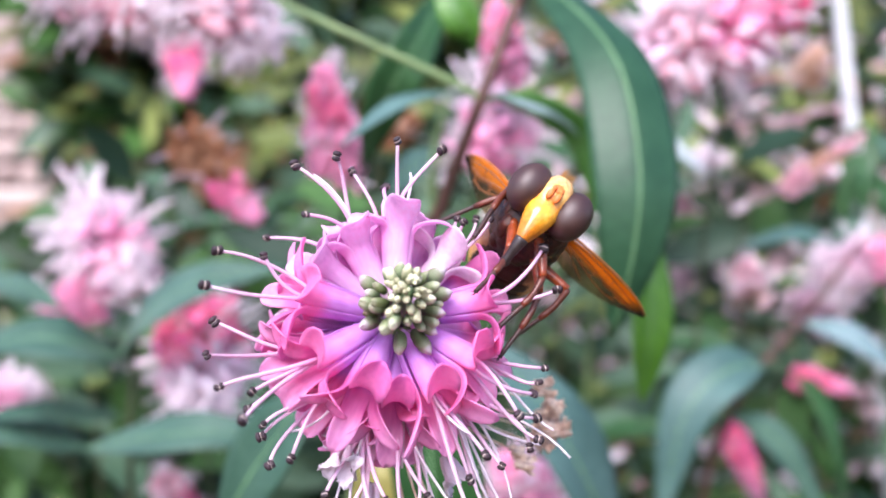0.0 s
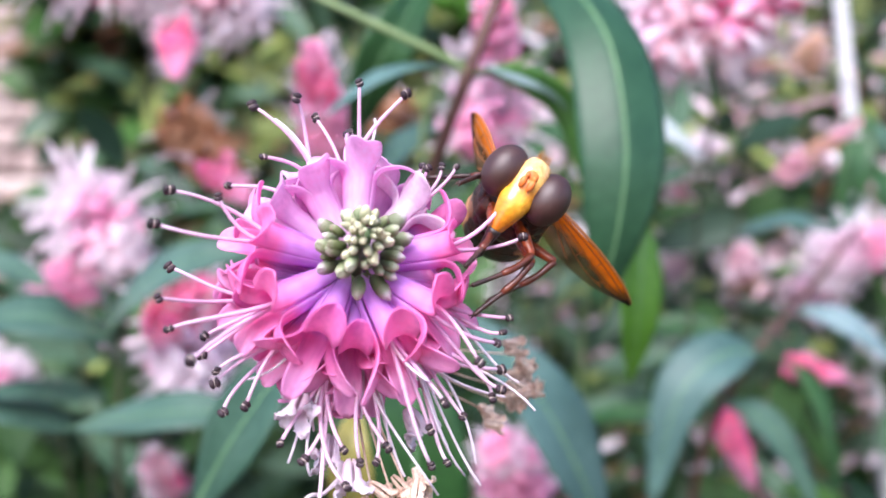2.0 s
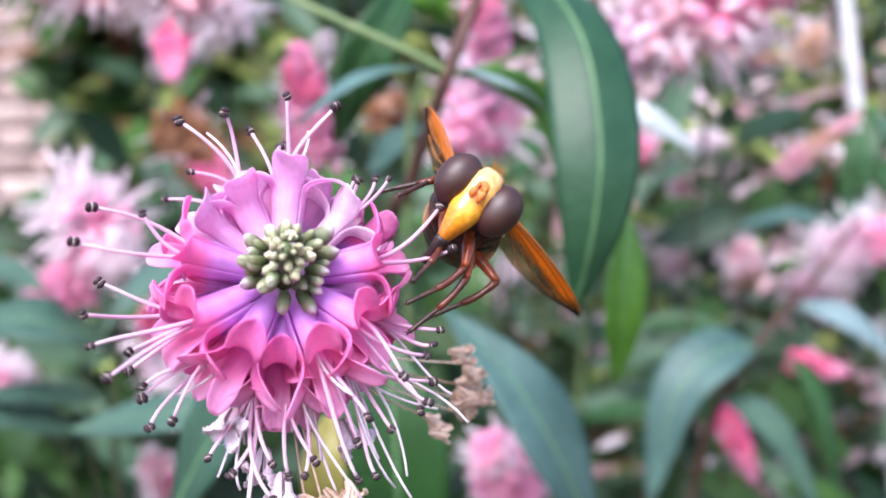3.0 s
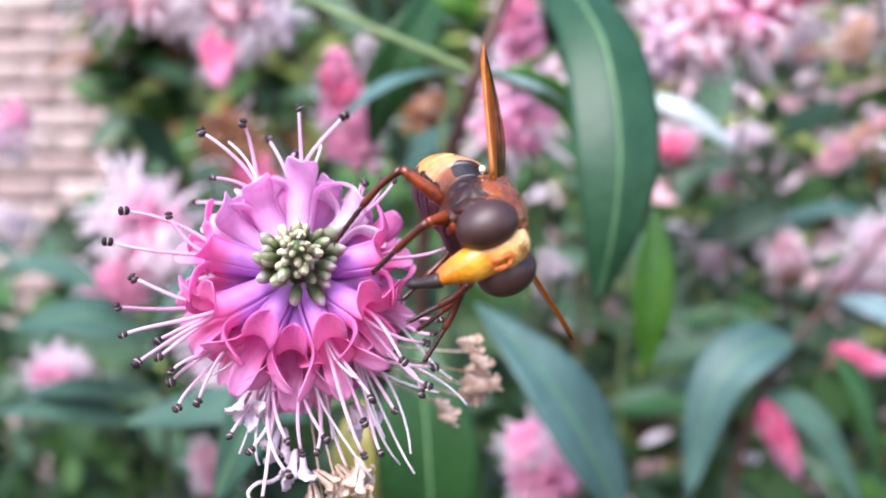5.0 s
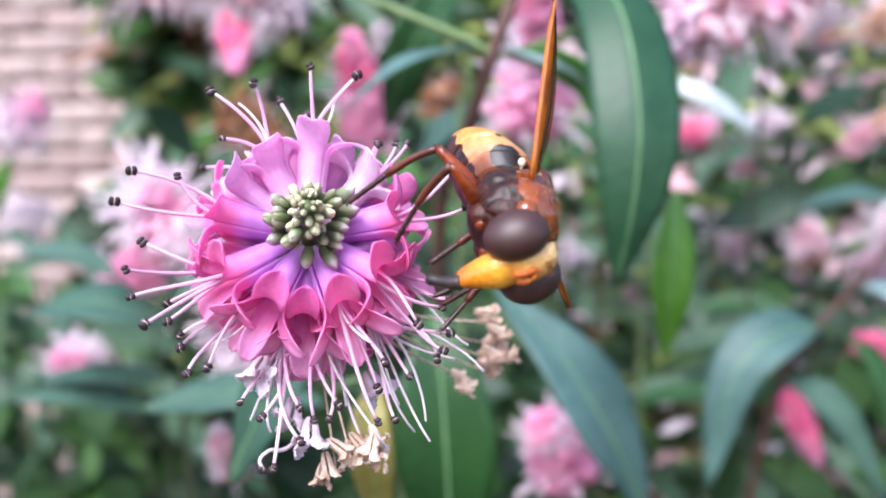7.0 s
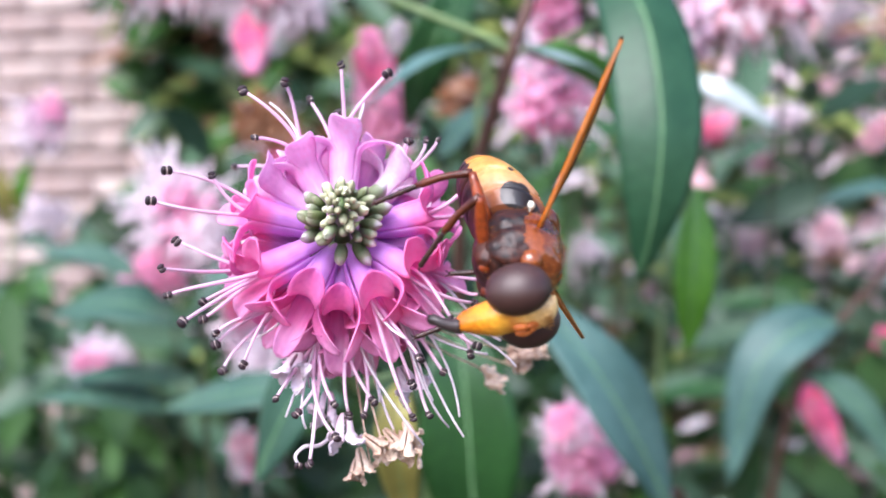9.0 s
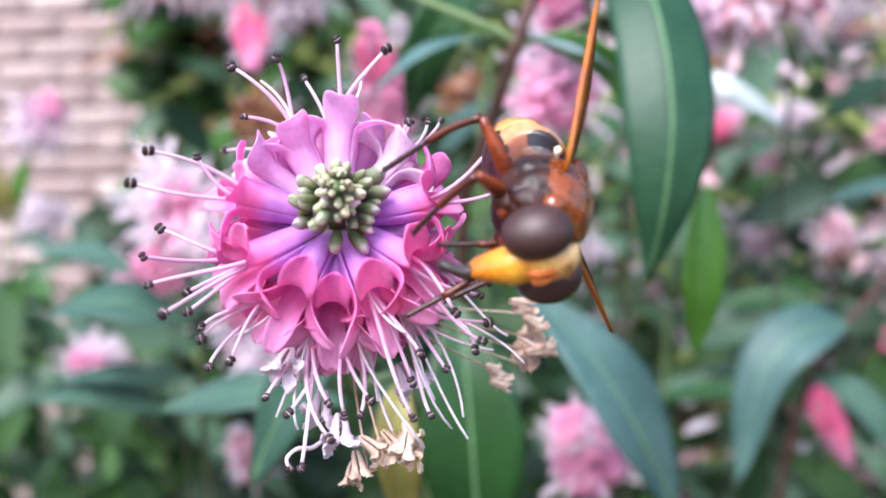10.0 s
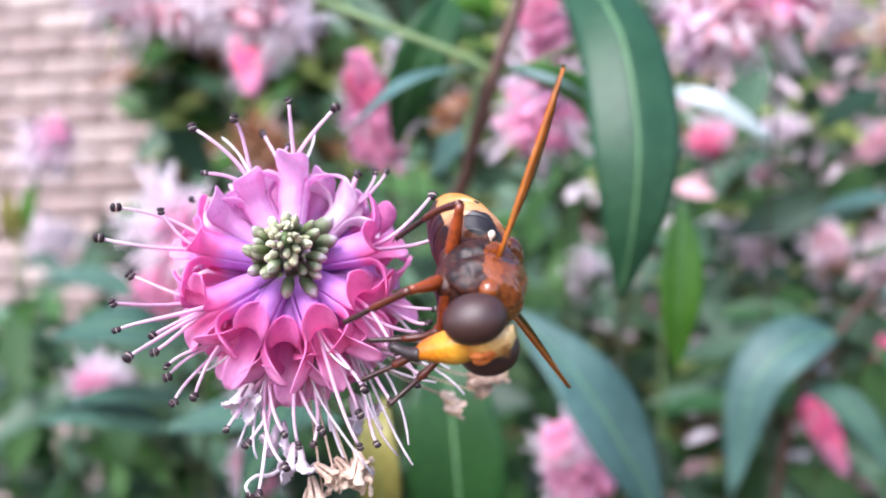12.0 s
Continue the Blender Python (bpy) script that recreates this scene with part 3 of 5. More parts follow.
def main_blossom():
    spike = thing("flower_spike", "pink and mauve shrub blossom with long dark-tipped stamens", "flower")
    foot = APEX - AXIS * 22 * MM
    stem(spike, [(-0.03, 0.27, 0.0), (-0.026, 0.25, 0.6), (-0.016, 0.2, 0.92), foot - AXIS * 0.05, foot - AXIS * 0.02, foot, APEX - AXIS * 8 * MM, APEX - AXIS * 2 * MM], 1.2 * MM, STEM_GREEN, taper=0.55, n=44)
    rnd = random.Random(21)
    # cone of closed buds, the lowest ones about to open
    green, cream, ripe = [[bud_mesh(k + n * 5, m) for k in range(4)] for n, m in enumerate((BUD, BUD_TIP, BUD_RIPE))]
    golden = 137.5
    for i in range(74):
        u = (i + 0.5) / 74
        back = 0.2 + 6.4 * u
        reach = 0.25 + 3.5 * u ** 0.8
        size = (0.2 + 0.5 * u ** 1.15) * rnd.uniform(0.72, 1.3)
        ang = i * golden + rnd.uniform(-24, 24)
        p = spot(ang, reach * 0.6, back)
        out = (spot(ang, 1, 0) - APEX).normalized()
        tilt = radians(74 - 62 * u ** 0.9 + rnd.uniform(-20, 20))
        if u > 0.5 and rnd.random() < 0.14:
            continue
        d = out * math.cos(tilt) + AXIS * math.sin(tilt)
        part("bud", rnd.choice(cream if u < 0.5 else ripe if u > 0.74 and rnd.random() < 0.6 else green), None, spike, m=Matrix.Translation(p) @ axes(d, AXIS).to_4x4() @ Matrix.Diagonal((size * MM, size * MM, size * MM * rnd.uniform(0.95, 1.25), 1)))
    cup = bmesh.new()
    for q in range(4):
        a0 = math.tau * q / 4
        o, sd = Vector((math.cos(a0), math.sin(a0), 0)), Vector((-math.sin(a0), math.cos(a0), 0))
        sheet(cup, [[(o * (0.52 + 0.34 * u) + sd * v * 0.5 * (1 - u ** 2 * 0.85) + Vector((0, 0, u * 1.9))) * MM for v in (-1, 0, 1)] for u in (0, 0.35, 0.7, 1)], 0.1 * MM)
    cup = mesh_of("calyx", cup, SEPAL)
    florets = []

    def bloom(mesh, ang, back, forward, size, roll):
        out = (spot(ang, 1, 0) - APEX).normalized()
        tilt = radians(forward)
        d = out * math.cos(tilt) + AXIS * math.sin(tilt)
        base = spot(ang, 1.4, back)
        m = Matrix.Translation(base) @ axes(d, AXIS).to_4x4() @ pose(0, 0, 0, 0, 0, roll) @ Matrix.Scale(size, 4)
        ob = part("floret", mesh, None, spike, m=m)
        part("calyx", cup, None, ob)
        florets.append((ob, m, base, d, base + d * 5.2 * MM * size, back))

    # the front ring one by one: degrees round, mm behind the tip, forward tilt, size, lobes, colour, tube
    for k, (ang, back, forward, size, lobes, mat_, throat) in enumerate((
            (86, 8.6, 14, 1.08, LOBES_TALL, FLORET_TOP, 5.4), (117, 9.0, 12, 1.05, LOBES_TALL, FLORET_TOP, 5.0), (146, 9.2, 9, 1.0, LOBES_TALL, FLORET_TOP, 5.0),
            (171, 8.8, 14, 1.0, LOBES_SIDE, FLORET, 6.4), (-147, 8.8, 12, 1.06, LOBES_SIDE, FLORET, 6.2), (-114, 8.8, 12, 1.0, LOBES_HOOD, FLORET, 6.2),
            (-94, 10.2, 8, 0.95, LOBES_HOOD, FLORET, 6.4), (-68, 8.8, 12, 1.02, LOBES_HOOD, FLORET, 6.2), (-36, 8.6, 13, 1.0, LOBES_SIDE, FLORET, 6.0),
            (9, 8.6, 14, 1.0, LOBES_SIDE, FLORET, 6.0), (50, 10.0, 4, 0.9, LOBES_TALL, FLORET_PALE, 5.6))):
        bloom(floret_mesh(200 + k, 1.0, mat_, lobes, throat=throat, jitter=1.0 if lobes == LOBES_TALL else 0.6, girth=1.0 if lobes == LOBES_TALL else 1.2), ang + rnd.uniform(-2, 2), back, forward, size, rnd.uniform(-8, 8))
    # the rings behind
    shapes = {kind: [floret_mesh(k * 7 + seed, 1.0, m, lobes, throat=th) for k in range(5)] for kind, m, seed, lobes, th in
              (("top", FLORET_TOP, 1, LOBES_TALL, 5.8), ("full", FLORET, 3, LOBES_FULL, 5.6), ("deep", FLORET, 9, LOBES_HOOD, 5.2), ("old", FLORET_OLD, 5, LOBES_FULL, 4.6))}
    for ang in (-166, -131, -104, -81, -53, -16, 30, 68, 101, 130, 157):
        bloom(rnd.choice(shapes["top" if 60 < ang < 135 else "full"]), ang + rnd.uniform(-4, 4), 12.0 + rnd.uniform(-0.4, 0.4), 0 + rnd.uniform(-5, 5), 1.0 * rnd.uniform(0.94, 1.08), rnd.uniform(-14, 14))
    for count, back, forward, size, first, kind in ((9, 13.6, -9, 1.05, 6, "deep"), (9, 15.2, -19, 1.08, 20, "full"), (9, 16.4, -34, 1.0, 0, "old")):
        for i in range(count):
            ang = first + 360 * i / count + rnd.uniform(-6, 6)
            if math.sin(radians(ang)) > 0.45 and kind != "old":
                continue
            bloom(rnd.choice(shapes[kind]), ang, back + rnd.uniform(-0.4, 0.4), forward + rnd.uniform(-6, 6), size * rnd.uniform(0.93, 1.07), rnd.uniform(-14, 14))
    sac = anther_mesh()

    def grow(tips, mat_, with_anther, thick):
        for i, (ang, reach, back) in enumerate(tips):
            tip = spot(ang, reach, back)
            best, cost = None, 1e9
            for f in florets:
                if f[5] > 16 and back < 11:
                    continue
                w = tip - f[4]
                c = w.length * (2.2 - w.normalized().dot(f[3])) + (0.003 if f[5] < back - 5 else 0)
                if c < cost:
                    best, cost = f, c
            inv = best[1].inverted()
            stamen(best[0], inv @ best[4], (0, 0, 1), inv @ tip, mat_, sac if with_anther else None, thick, i)

    grow(TIPS_UPPER, FILAMENT, True, 0.175)
    grow(TIPS_LOWER, FILAMENT, True, 0.175)
    grow(BARE_TIPS, FILAMENT_WHITE, False, 0.125)
    # one spent stamen curls back on itself
    hook = bmesh.new()
    line = curve([(-0.0048, 0.0720, 0.9760), (-0.0062, 0.0690, 0.9748), (-0.0071, 0.0670, 0.9751), (-0.0077, 0.0660, 0.9745), (-0.0074, 0.0660, 0.9736)], 20)
    tube(hook, line, [0.2 * MM * (1.1 - 0.4 * i / 20) for i in range(21)], 6)
    hook = part("stamen", hook, FILAMENT_WHITE, spike, "curled white stamen")
    part("anther", sac, None, hook, m=Matrix.Translation(line[-1]) @ axes((0.3, -0.6, 0.5), (1, 0, 0)).to_4x4())
    # withered florets low on the spike
    dry = [floret_mesh(90 + k, 0.85, FLORET_DRY, LOBES_LIMP, wither=0.8, throat=3.0) for k in range(3)]
    for n, (x, y, z) in enumerate(((-0.0003, 0.0696, 0.9739), (0.0009, 0.0708, 0.9743), (-0.0019, 0.0704, 0.9727), (0.012, 0.0923, 0.9813), (0.0116, 0.0922, 0.978), (0.0106, 0.0903, 0.9842), (0.0075, 0.0877, 0.9786), (0.0108, 0.0912, 0.9801))):
        root = APEX - AXIS * 19 * MM
        for k in range(3):
            p = Vector((x, y, z)) + Vector((rnd.uniform(-1, 1), rnd.uniform(-1, 1), rnd.uniform(-1, 1))) * 1.3 * MM
            d = (p - root).normalized() + Vector((rnd.uniform(-1, 1), rnd.uniform(-1, 1), rnd.uniform(-1, 1))) * 0.6
            part("withered_floret", rnd.choice(dry), None, spike, "withered tan floret", m=Matrix.Translation(p - d.normalized() * 1.6 * MM) @ axes(d, (rnd.uniform(-1, 1), rnd.uniform(-1, 1), 1)).to_4x4() @ Matrix.Scale(rnd.uniform(0.4, 0.62), 4))
        stem(spike, [root, root.lerp(Vector((x, y, z)), 0.5) - Vector((0, 0, 1.5 * MM)), (x, y, z)], 0.16 * MM, FLORET_DRY, name="stalk", k=6, n=10)
    white = [floret_mesh(70 + k, 1.0, FLORET_OLD, LOBES_LIMP, wither=1.1, throat=2.2) for k in range(3)]
    for x, y, z in ((-0.0038, 0.0682, 0.9744), (-0.0088, 0.0669, 0.9806), (-0.0085, 0.07, 0.9814), (-0.0062, 0.07, 0.976), (0.002, 0.073, 0.9784)):
        p = Vector((x, y, z))
        d = (p - (APEX - AXIS * 17 * MM)).normalized()
        part("floret", rnd.choice(white), None, spike, "faded white floret", m=Matrix.Translation(p - d * 3.5 * MM) @ axes(d, (rnd.uniform(-1, 1), rnd.uniform(-1, 1), 1)).to_4x4() @ Matrix.Scale(0.72, 4))


main_blossom()


# ---- the hoverfly ----
NECK, HEAD_SIZE, FLY_SIZE = 3.4, 1.06, 0.89
WAIST = (-2.4, 0, -0.9)


def mm(*p):
    return Vector(p) * MM


def hoverfly():
    fly = thing("hoverfly", "large hornet-mimic hoverfly, chestnut and yellow, feeding on the pink blossom", "insect")
    fly.scale = (FLY_SIZE,) * 3
    # thorax: broad shining back, dark sides
    bm = bmesh.new()
    ball(bm, mm(-0.3, 0, -0.2), (4.4 * MM, 4.3 * MM, 4.2 * MM), u=150, v=110, dent=lambda x, y, z: 1 - 0.06 * abs(x) ** 3 + 0.045 * noise.noise((x * 2.2, abs(y) * 2.2, z * 2.2)) + 0.02 * noise.noise((x * 6, abs(y) * 6, z * 6)) - 0.05 * math.exp(-((x + 0.25 * z) / 0.12) ** 2) * (abs(y) > 0.5))
    thorax = part("thorax", bm, (CHESTNUT, PLEURA), fly, "shiny chestnut thorax with dark sides")
    for f in thorax.data.polygons:
        c = f.center / MM
        if c.z < 1.7 - 0.25 * abs(c.y) + 0.4 * noise.noise(Vector(c) * 0.9):
            f.material_index = 1
    for s in (-1, 1):
        for p, r in (((1.6, 3.0, -0.6), (1.4, 0.9, 1.7)), ((-1.6, 3.2, -1.0), (1.5, 0.8, 1.6)), ((0.2, 3.4, 0.9), (1.2, 0.7, 0.9)), ((1.0, 2.2, -2.8), (1.6, 1.0, 1.2)), ((-1.6, 2.2, -2.9), (1.5, 1.0, 1.0))):
            bm = bmesh.new()
            ball(bm, mm(p[0] * 0.95, p[1] * 0.93 * s, p[2] * 0.95), tuple(k * MM for k in (r[0] * 1.12, r[1], r[2] * 1.12)), u=32, v=22, dent=lambda x, y, z: 1 + 0.07 * noise.noise((x * 2.5 + p[0], y * 2.5, z * 2.5 + p[2])))
            part("thorax_plate", bm, SIDE_PLATE, fly)
    bm = bmesh.new()
    ball(bm, mm(-3.7, 0, 2.4), (1.4 * MM, 2.4 * MM, 1.1 * MM), u=18, v=12)
    part("scutellum", bm, CHESTNUT, fly)
    for s in (-1, 1):
        bm = bmesh.new()
        ball(bm, mm(2.4, 2.7 * s, 1.1), (1.0 * MM, 0.9 * MM, 1.0 * MM), u=14, v=10)
        part("shoulder", bm, CHESTNUT, fly)
        bm = bmesh.new()
        tube(bm, [mm(-2.4, 2.8 * s, 0.7), mm(-2.8, 3.7 * s, 0.9)], [0.12 * MM, 0.12 * MM], 6)
        ball(bm, mm(-2.9, 3.9 * s, 0.95), (0.42 * MM, 0.4 * MM, 0.34 * MM), u=10, v=7)
        part("haltere", bm, HALTERE, fly, "small cream knob behind the wing")
    # abdomen: broad, flattened, bent down a little
    rings = []
    prof = ((0.0, 2.8, 2.8), (0.06, 3.7, 3.3), (0.2, 4.3, 3.8), (0.4, 4.6, 3.9), (0.6, 4.5, 3.6), (0.75, 4.1, 3.2), (0.87, 3.3, 2.5), (0.95, 2.2, 1.7), (1.0, 0.6, 0.5))
    for i in range(201):
        u = i / 200
        for (a, w0, h0), (b, w1, h1) in zip(prof, prof[1:]):
            if a <= u <= b:
                k = (u - a) / (b - a)
                w, h = w0 + (w1 - w0) * k, h0 + (h1 - h0) * k
        seam = 1 - 0.045 * max(0, math.cos(u * math.tau * 4)) ** 8
        cx, cz = -2.4 - 9.8 * u, -0.9 - 4.2 * u ** 1.5
        rings.append([mm(cx + 0.25 * math.sin(a), w * seam * math.cos(a), cz + h * seam * math.sin(a)) for a in (math.tau * j / 200 for j in range(200))])
    bm = bmesh.new()
    loft(bm, rings)
    waist = mm(*WAIST)
    bm.transform(Matrix.Translation(-waist))
    ab = part("abdomen", bm, (ABDOMEN, MARK, PLEURA, BACK_BROWN), fly, "yellow and chestnut abdomen with black spots")
    ab.location = waist
    for f in ab.data.polygons:
        c = (f.center + waist) / MM
        if c.z < -3.0 + 0.34 * (c.x + 2.4) + 0.5 * noise.noise(c * 0.8):
            f.material_index = 2
        elif c.z > 1.5 + 0.5 * (c.x + 5.2) ** 2 * 0.3 + 0.9 * noise.noise(c * 0.7):
            f.material_index = 3
    for cx, cy, cz, r in ((-4.2, 0.0, 3.0, 0.9), (-4.0, -4.0, -0.4, 1.5), (-4.0, 4.0, -0.4, 1.5), (-6.0, -4.3, 1.0, 0.75), (-6.0, 4.3, 1.0, 0.75),
                          (-5.6, -2.6, 2.6, 0.9), (-5.6, 2.6, 2.6, 0.9), (-2.9, -3.2, 1.4, 0.9), (-2.9, 3.2, 1.4, 0.9), (-7.4, -4.6, -0.9, 0.6), (-7.4, 4.6, -0.9, 0.6)):
        for f in ab.data.polygons:
            c = (f.center + waist) / MM
            if (c - Vector((cx, cy, cz))).length < r * (1 + 0.22 * noise.noise(c * 1.1)):
                f.material_index = 1
    # head: two great eyes and the waxy face between them
    bm = bmesh.new()
    ball(bm, mm(4.3, 0, 0.1), (1.5 * MM, 3.0 * MM, 2.5 * MM), u=20, v=12)
    bm.transform(Matrix.Scale(HEAD_SIZE, 4) @ Matrix.Translation(mm(-NECK, 0, 0)))
    head = part("head", bm, PLEURA, fly)
    head.location = mm(NECK, 0, 0)
    for s in (-1, 1):
        bm = bmesh.new()
        ball(bm, mm(5.05, 2.4 * s, 0.5), (2.22 * MM, 1.98 * MM, 2.62 * MM), Euler((0, radians(-8), radians(14 * s))).to_matrix(), 40, 30)
        bm.transform(Matrix.Scale(HEAD_SIZE, 4) @ Matrix.Translation(mm(-NECK, 0, 0)))
        part("compound_eye", bm, EYE_BROWN, head, "large glossy maroon-brown compound eye")
    rings = []
    for x, z, w, d in ((5.3, 3.2, 0.7, 0.5), (6.1, 2.9, 1.15, 0.8), (6.75, 2.2, 1.5, 1.0), (7.05, 1.3, 1.7, 1.1), (7.1, 0.4, 1.82, 1.2), (7.15, -0.5, 1.86, 1.35), (7.4, -1.2, 1.8, 1.5), (7.55, -1.8, 1.68, 1.5), (7.45, -2.5, 1.46, 1.4), (7.35, -3.4, 1.15, 1.2), (7.2, -4.3, 0.82, 0.95), (7.05, -5.0, 0.45, 0.5)):
        rings.append([mm(x - d + d * math.cos(a), 0.9 * w * math.sin(a), z + 0.1 * math.cos(a)) for a in (math.tau * j / 28 for j in range(28))])
    bm = bmesh.new()
    loft(bm, rings)
    bm.transform(Matrix.Scale(HEAD_SIZE, 4) @ Matrix.Translation(mm(-NECK, 0, 0)))
    face = part("face", bm, FACE, head, "waxy yellow face with a central knob")
    for s in (-1, 1):
        bm = bmesh.new()
        tube(bm, [mm(6.8, 0.3 * s, 1.5), mm(7.1, 0.34 * s, 1.3), mm(7.28, 0.38 * s, 1.0)], [0.16 * MM, 0.19 * MM, 0.22 * MM], 8)
        ball(bm, mm(7.3, 0.42 * s, 0.45), (0.3 * MM, 0.34 * MM, 0.62 * MM), u=14, v=10)
        bm.transform(Matrix.Scale(HEAD_SIZE, 4) @ Matrix.Translation(mm(-NECK, 0, 0)))
        part("antenna", bm, ANTENNA, head, "short orange antenna")
    bm = bmesh.new()
    ball(bm, mm(6.82, 0, 1.25), (0.32 * MM, 0.72 * MM, 0.62 * MM), u=18, v=12)
    bm.transform(Matrix.Scale(HEAD_SIZE, 4) @ Matrix.Translation(mm(-NECK, 0, 0)))
    part("antenna_socket", bm, ANTENNA, head, "brick-orange swelling that bears the antennae")
    bm = bmesh.new()
    tube(bm, curve([mm(6.7, 0, -4.5), mm(6.55, 0, -5.4), mm(6.2, 0, -6.3), mm(5.7, 0, -7.4)], 10), [k * MM for k in (0.66, 0.66, 0.62, 0.58, 0.54, 0.5, 0.46, 0.44, 0.46, 0.5, 0.3)], 10)
    bm.transform(Matrix.Scale(HEAD_SIZE, 4) @ Matrix.Translation(mm(-NECK, 0, 0)))
    part("proboscis", bm, PROBOSCIS, head, "dark grey-brown proboscis reaching into the florets")
    # short hair on thorax, head and abdomen edge
    rnd = random.Random(5)
    bm = bmesh.new()
    for i in range(900):
        v = Vector((rnd.gauss(0, 1), rnd.gauss(0, 1), rnd.gauss(0, 1))).normalized()
        if i < 600:
            if v.z < -0.6:
                continue
            p = Vector((v.x * 4.3 - 0.2, v.y * 4.1, v.z * 4.1 - 0.2))
            l = rnd.uniform(0.2, 0.45)
        elif i < 750:
            a = rnd.uniform(0, math.pi)
            p, v = Vector((4.2, 3.0 * math.cos(a), 2.9 * math.sin(a) + 0.3)), Vector((-0.4, math.cos(a), math.sin(a))).normalized()
            l = rnd.uniform(0.3, 0.6)
        else:
            p, v = Vector((7.1 - rnd.random() * 0.8, rnd.uniform(-0.7, 0.7), 2.2 + rnd.random() * 0.7)), Vector((0.6, rnd.uniform(-0.4, 0.4), 0.8)).normalized()
            l = rnd.uniform(0.25, 0.5)
        q = v + Vector((rnd.uniform(-1, 1), rnd.uniform(-1, 1), rnd.uniform(-1, 1))) * 0.25
        tube(bm, [p * MM, (p + q * l) * MM], [0.022 * MM, 0.005 * MM], 3)
    part("hair", bm, HAIR, fly, "short golden body hair")["kind"] = "stuff"
    # wings: hinge at the origin, Y outward on the left wing
    wings = []
    for s in (1, -1):
        grid = []
        for i in range(19):
            u = i / 18
            y = 17.0 * u
            front = 0.9 + 0.55 * math.sin(math.pi * u ** 0.8) - 1.1 * u ** 9
            rear = -(1.1 + 3.8 * math.sin(math.pi * min(1, u * 0.92 + 0.06)) ** 0.8) + 2.0 * u ** 12
            rear = min(rear, front - 0.12)
            grid.append([mm(rear + (front - rear) * j / 10, s * y, 0.16 * math.sin(j * 2.4) + 0.75 * math.sin(math.pi * u) * (1 - j / 10)) for j in range(11)])
        if s > 0:
            grid = [g[::-1] for g in grid]
        bm = bmesh.new()
        sheet(bm, grid, 0.03 * MM)
        w = part("wing", bm, WING, fly, "amber wing with smoky rear edge")
        w.location = mm(-0.8, 3.6 * s, 1.8)
        vb = bmesh.new()
        for pts, r in (([(1.0, 0), (1.4, 4), (1.4, 8), (0.9, 12), (0.0, 14.8)], 0.17), ([(0.5, 0), (0.7, 5), (0.4, 10), (-0.3, 14.3)], 0.1), ([(0.2, 0.4), (-0.2, 5), (-0.9, 9), (-0.8, 13.2)], 0.08),
                       ([(0.0, 0.4), (-1.2, 4), (-2.2, 8.5), (-2.0, 11.8)], 0.07), ([(-0.3, 0.4), (-2.0, 4), (-3.3, 7)], 0.07), ([(-0.5, 6.2), (-1.8, 6.6)], 0.06), ([(0.5, 8.2), (-0.8, 8.8)], 0.06), ([(-0.8, 11.2), (-2.1, 11.0)], 0.06)):
            tube(vb, curve([mm(x, s * y * 1.13, 0.08) for x, y in pts], 10), r * MM, 5)
        part("wing_vein", vb, VEIN, w)
        wings.append(w)
    # legs: thigh from the hip, shin and foot from the knee, both along X
    legs = []
    for s, hip, thigh, shin in ((-1, (2.3, -1.6, -2.8), 3.8, 6.6), (-1, (0.6, -1.9, -3.0), 5.0, 8.8), (-1, (-1.2, -2.0, -2.9), 5.6, 9.8),
                                (1, (2.3, 1.6, -2.8), 3.8, 7.0), (1, (0.6, 1.9, -3.0), 4.6, 7.8), (1, (-1.2, 2.0, -2.9), 5.0, 7.8)):
        bm = bmesh.new()
        tube(bm, curve([mm(0, 0, 0), mm(thigh * 0.5, 0.12, 0.1), mm(thigh, 0, 0)], 8), [k * MM for k in (0.46, 0.58, 0.66, 0.66, 0.62, 0.56, 0.5, 0.44, 0.4)], 10)
        ball(bm, mm(0, 0, 0), (0.7 * MM, 0.6 * MM, 0.6 * MM), u=12, v=8)
        femur = part("femur", bm, LEG_RED, fly)
        bm = bmesh.new()
        ankle = mm(shin * 0.55, 0, 0.35)
        tube(bm, curve([mm(0, 0, 0), mm(shin * 0.28, 0, 0.4), ankle], 8), [k * MM for k in (0.4, 0.39, 0.36, 0.34, 0.34, 0.35, 0.37, 0.37, 0.28)], 9)
        tibia = part("tibia", bm, LEG_BROWN, fly)
        bm = bmesh.new()
        foot = mm(shin, 0, 0)
        tube(bm, [ankle.lerp(foot, k / 15) for k in range(16)], [(0.25 + 0.035 * math.cos(math.tau * k / 3)) * MM for k in range(16)], 8)
        for q in (-1, 1):
            tube(bm, [foot, foot + mm(0.3, 0.18 * q, -0.05), foot + mm(0.42, 0.28 * q, -0.3)], [0.1 * MM, 0.07 * MM, 0.02 * MM], 5)
        part("tarsus", bm, LEG_DARK, tibia)
        legs.append((femur, tibia, s, hip, thigh, shin))
    return fly, head, ab, wings, legs


FLY, HEAD, ABDOMEN_PART, WINGS, LEGS = hoverfly()


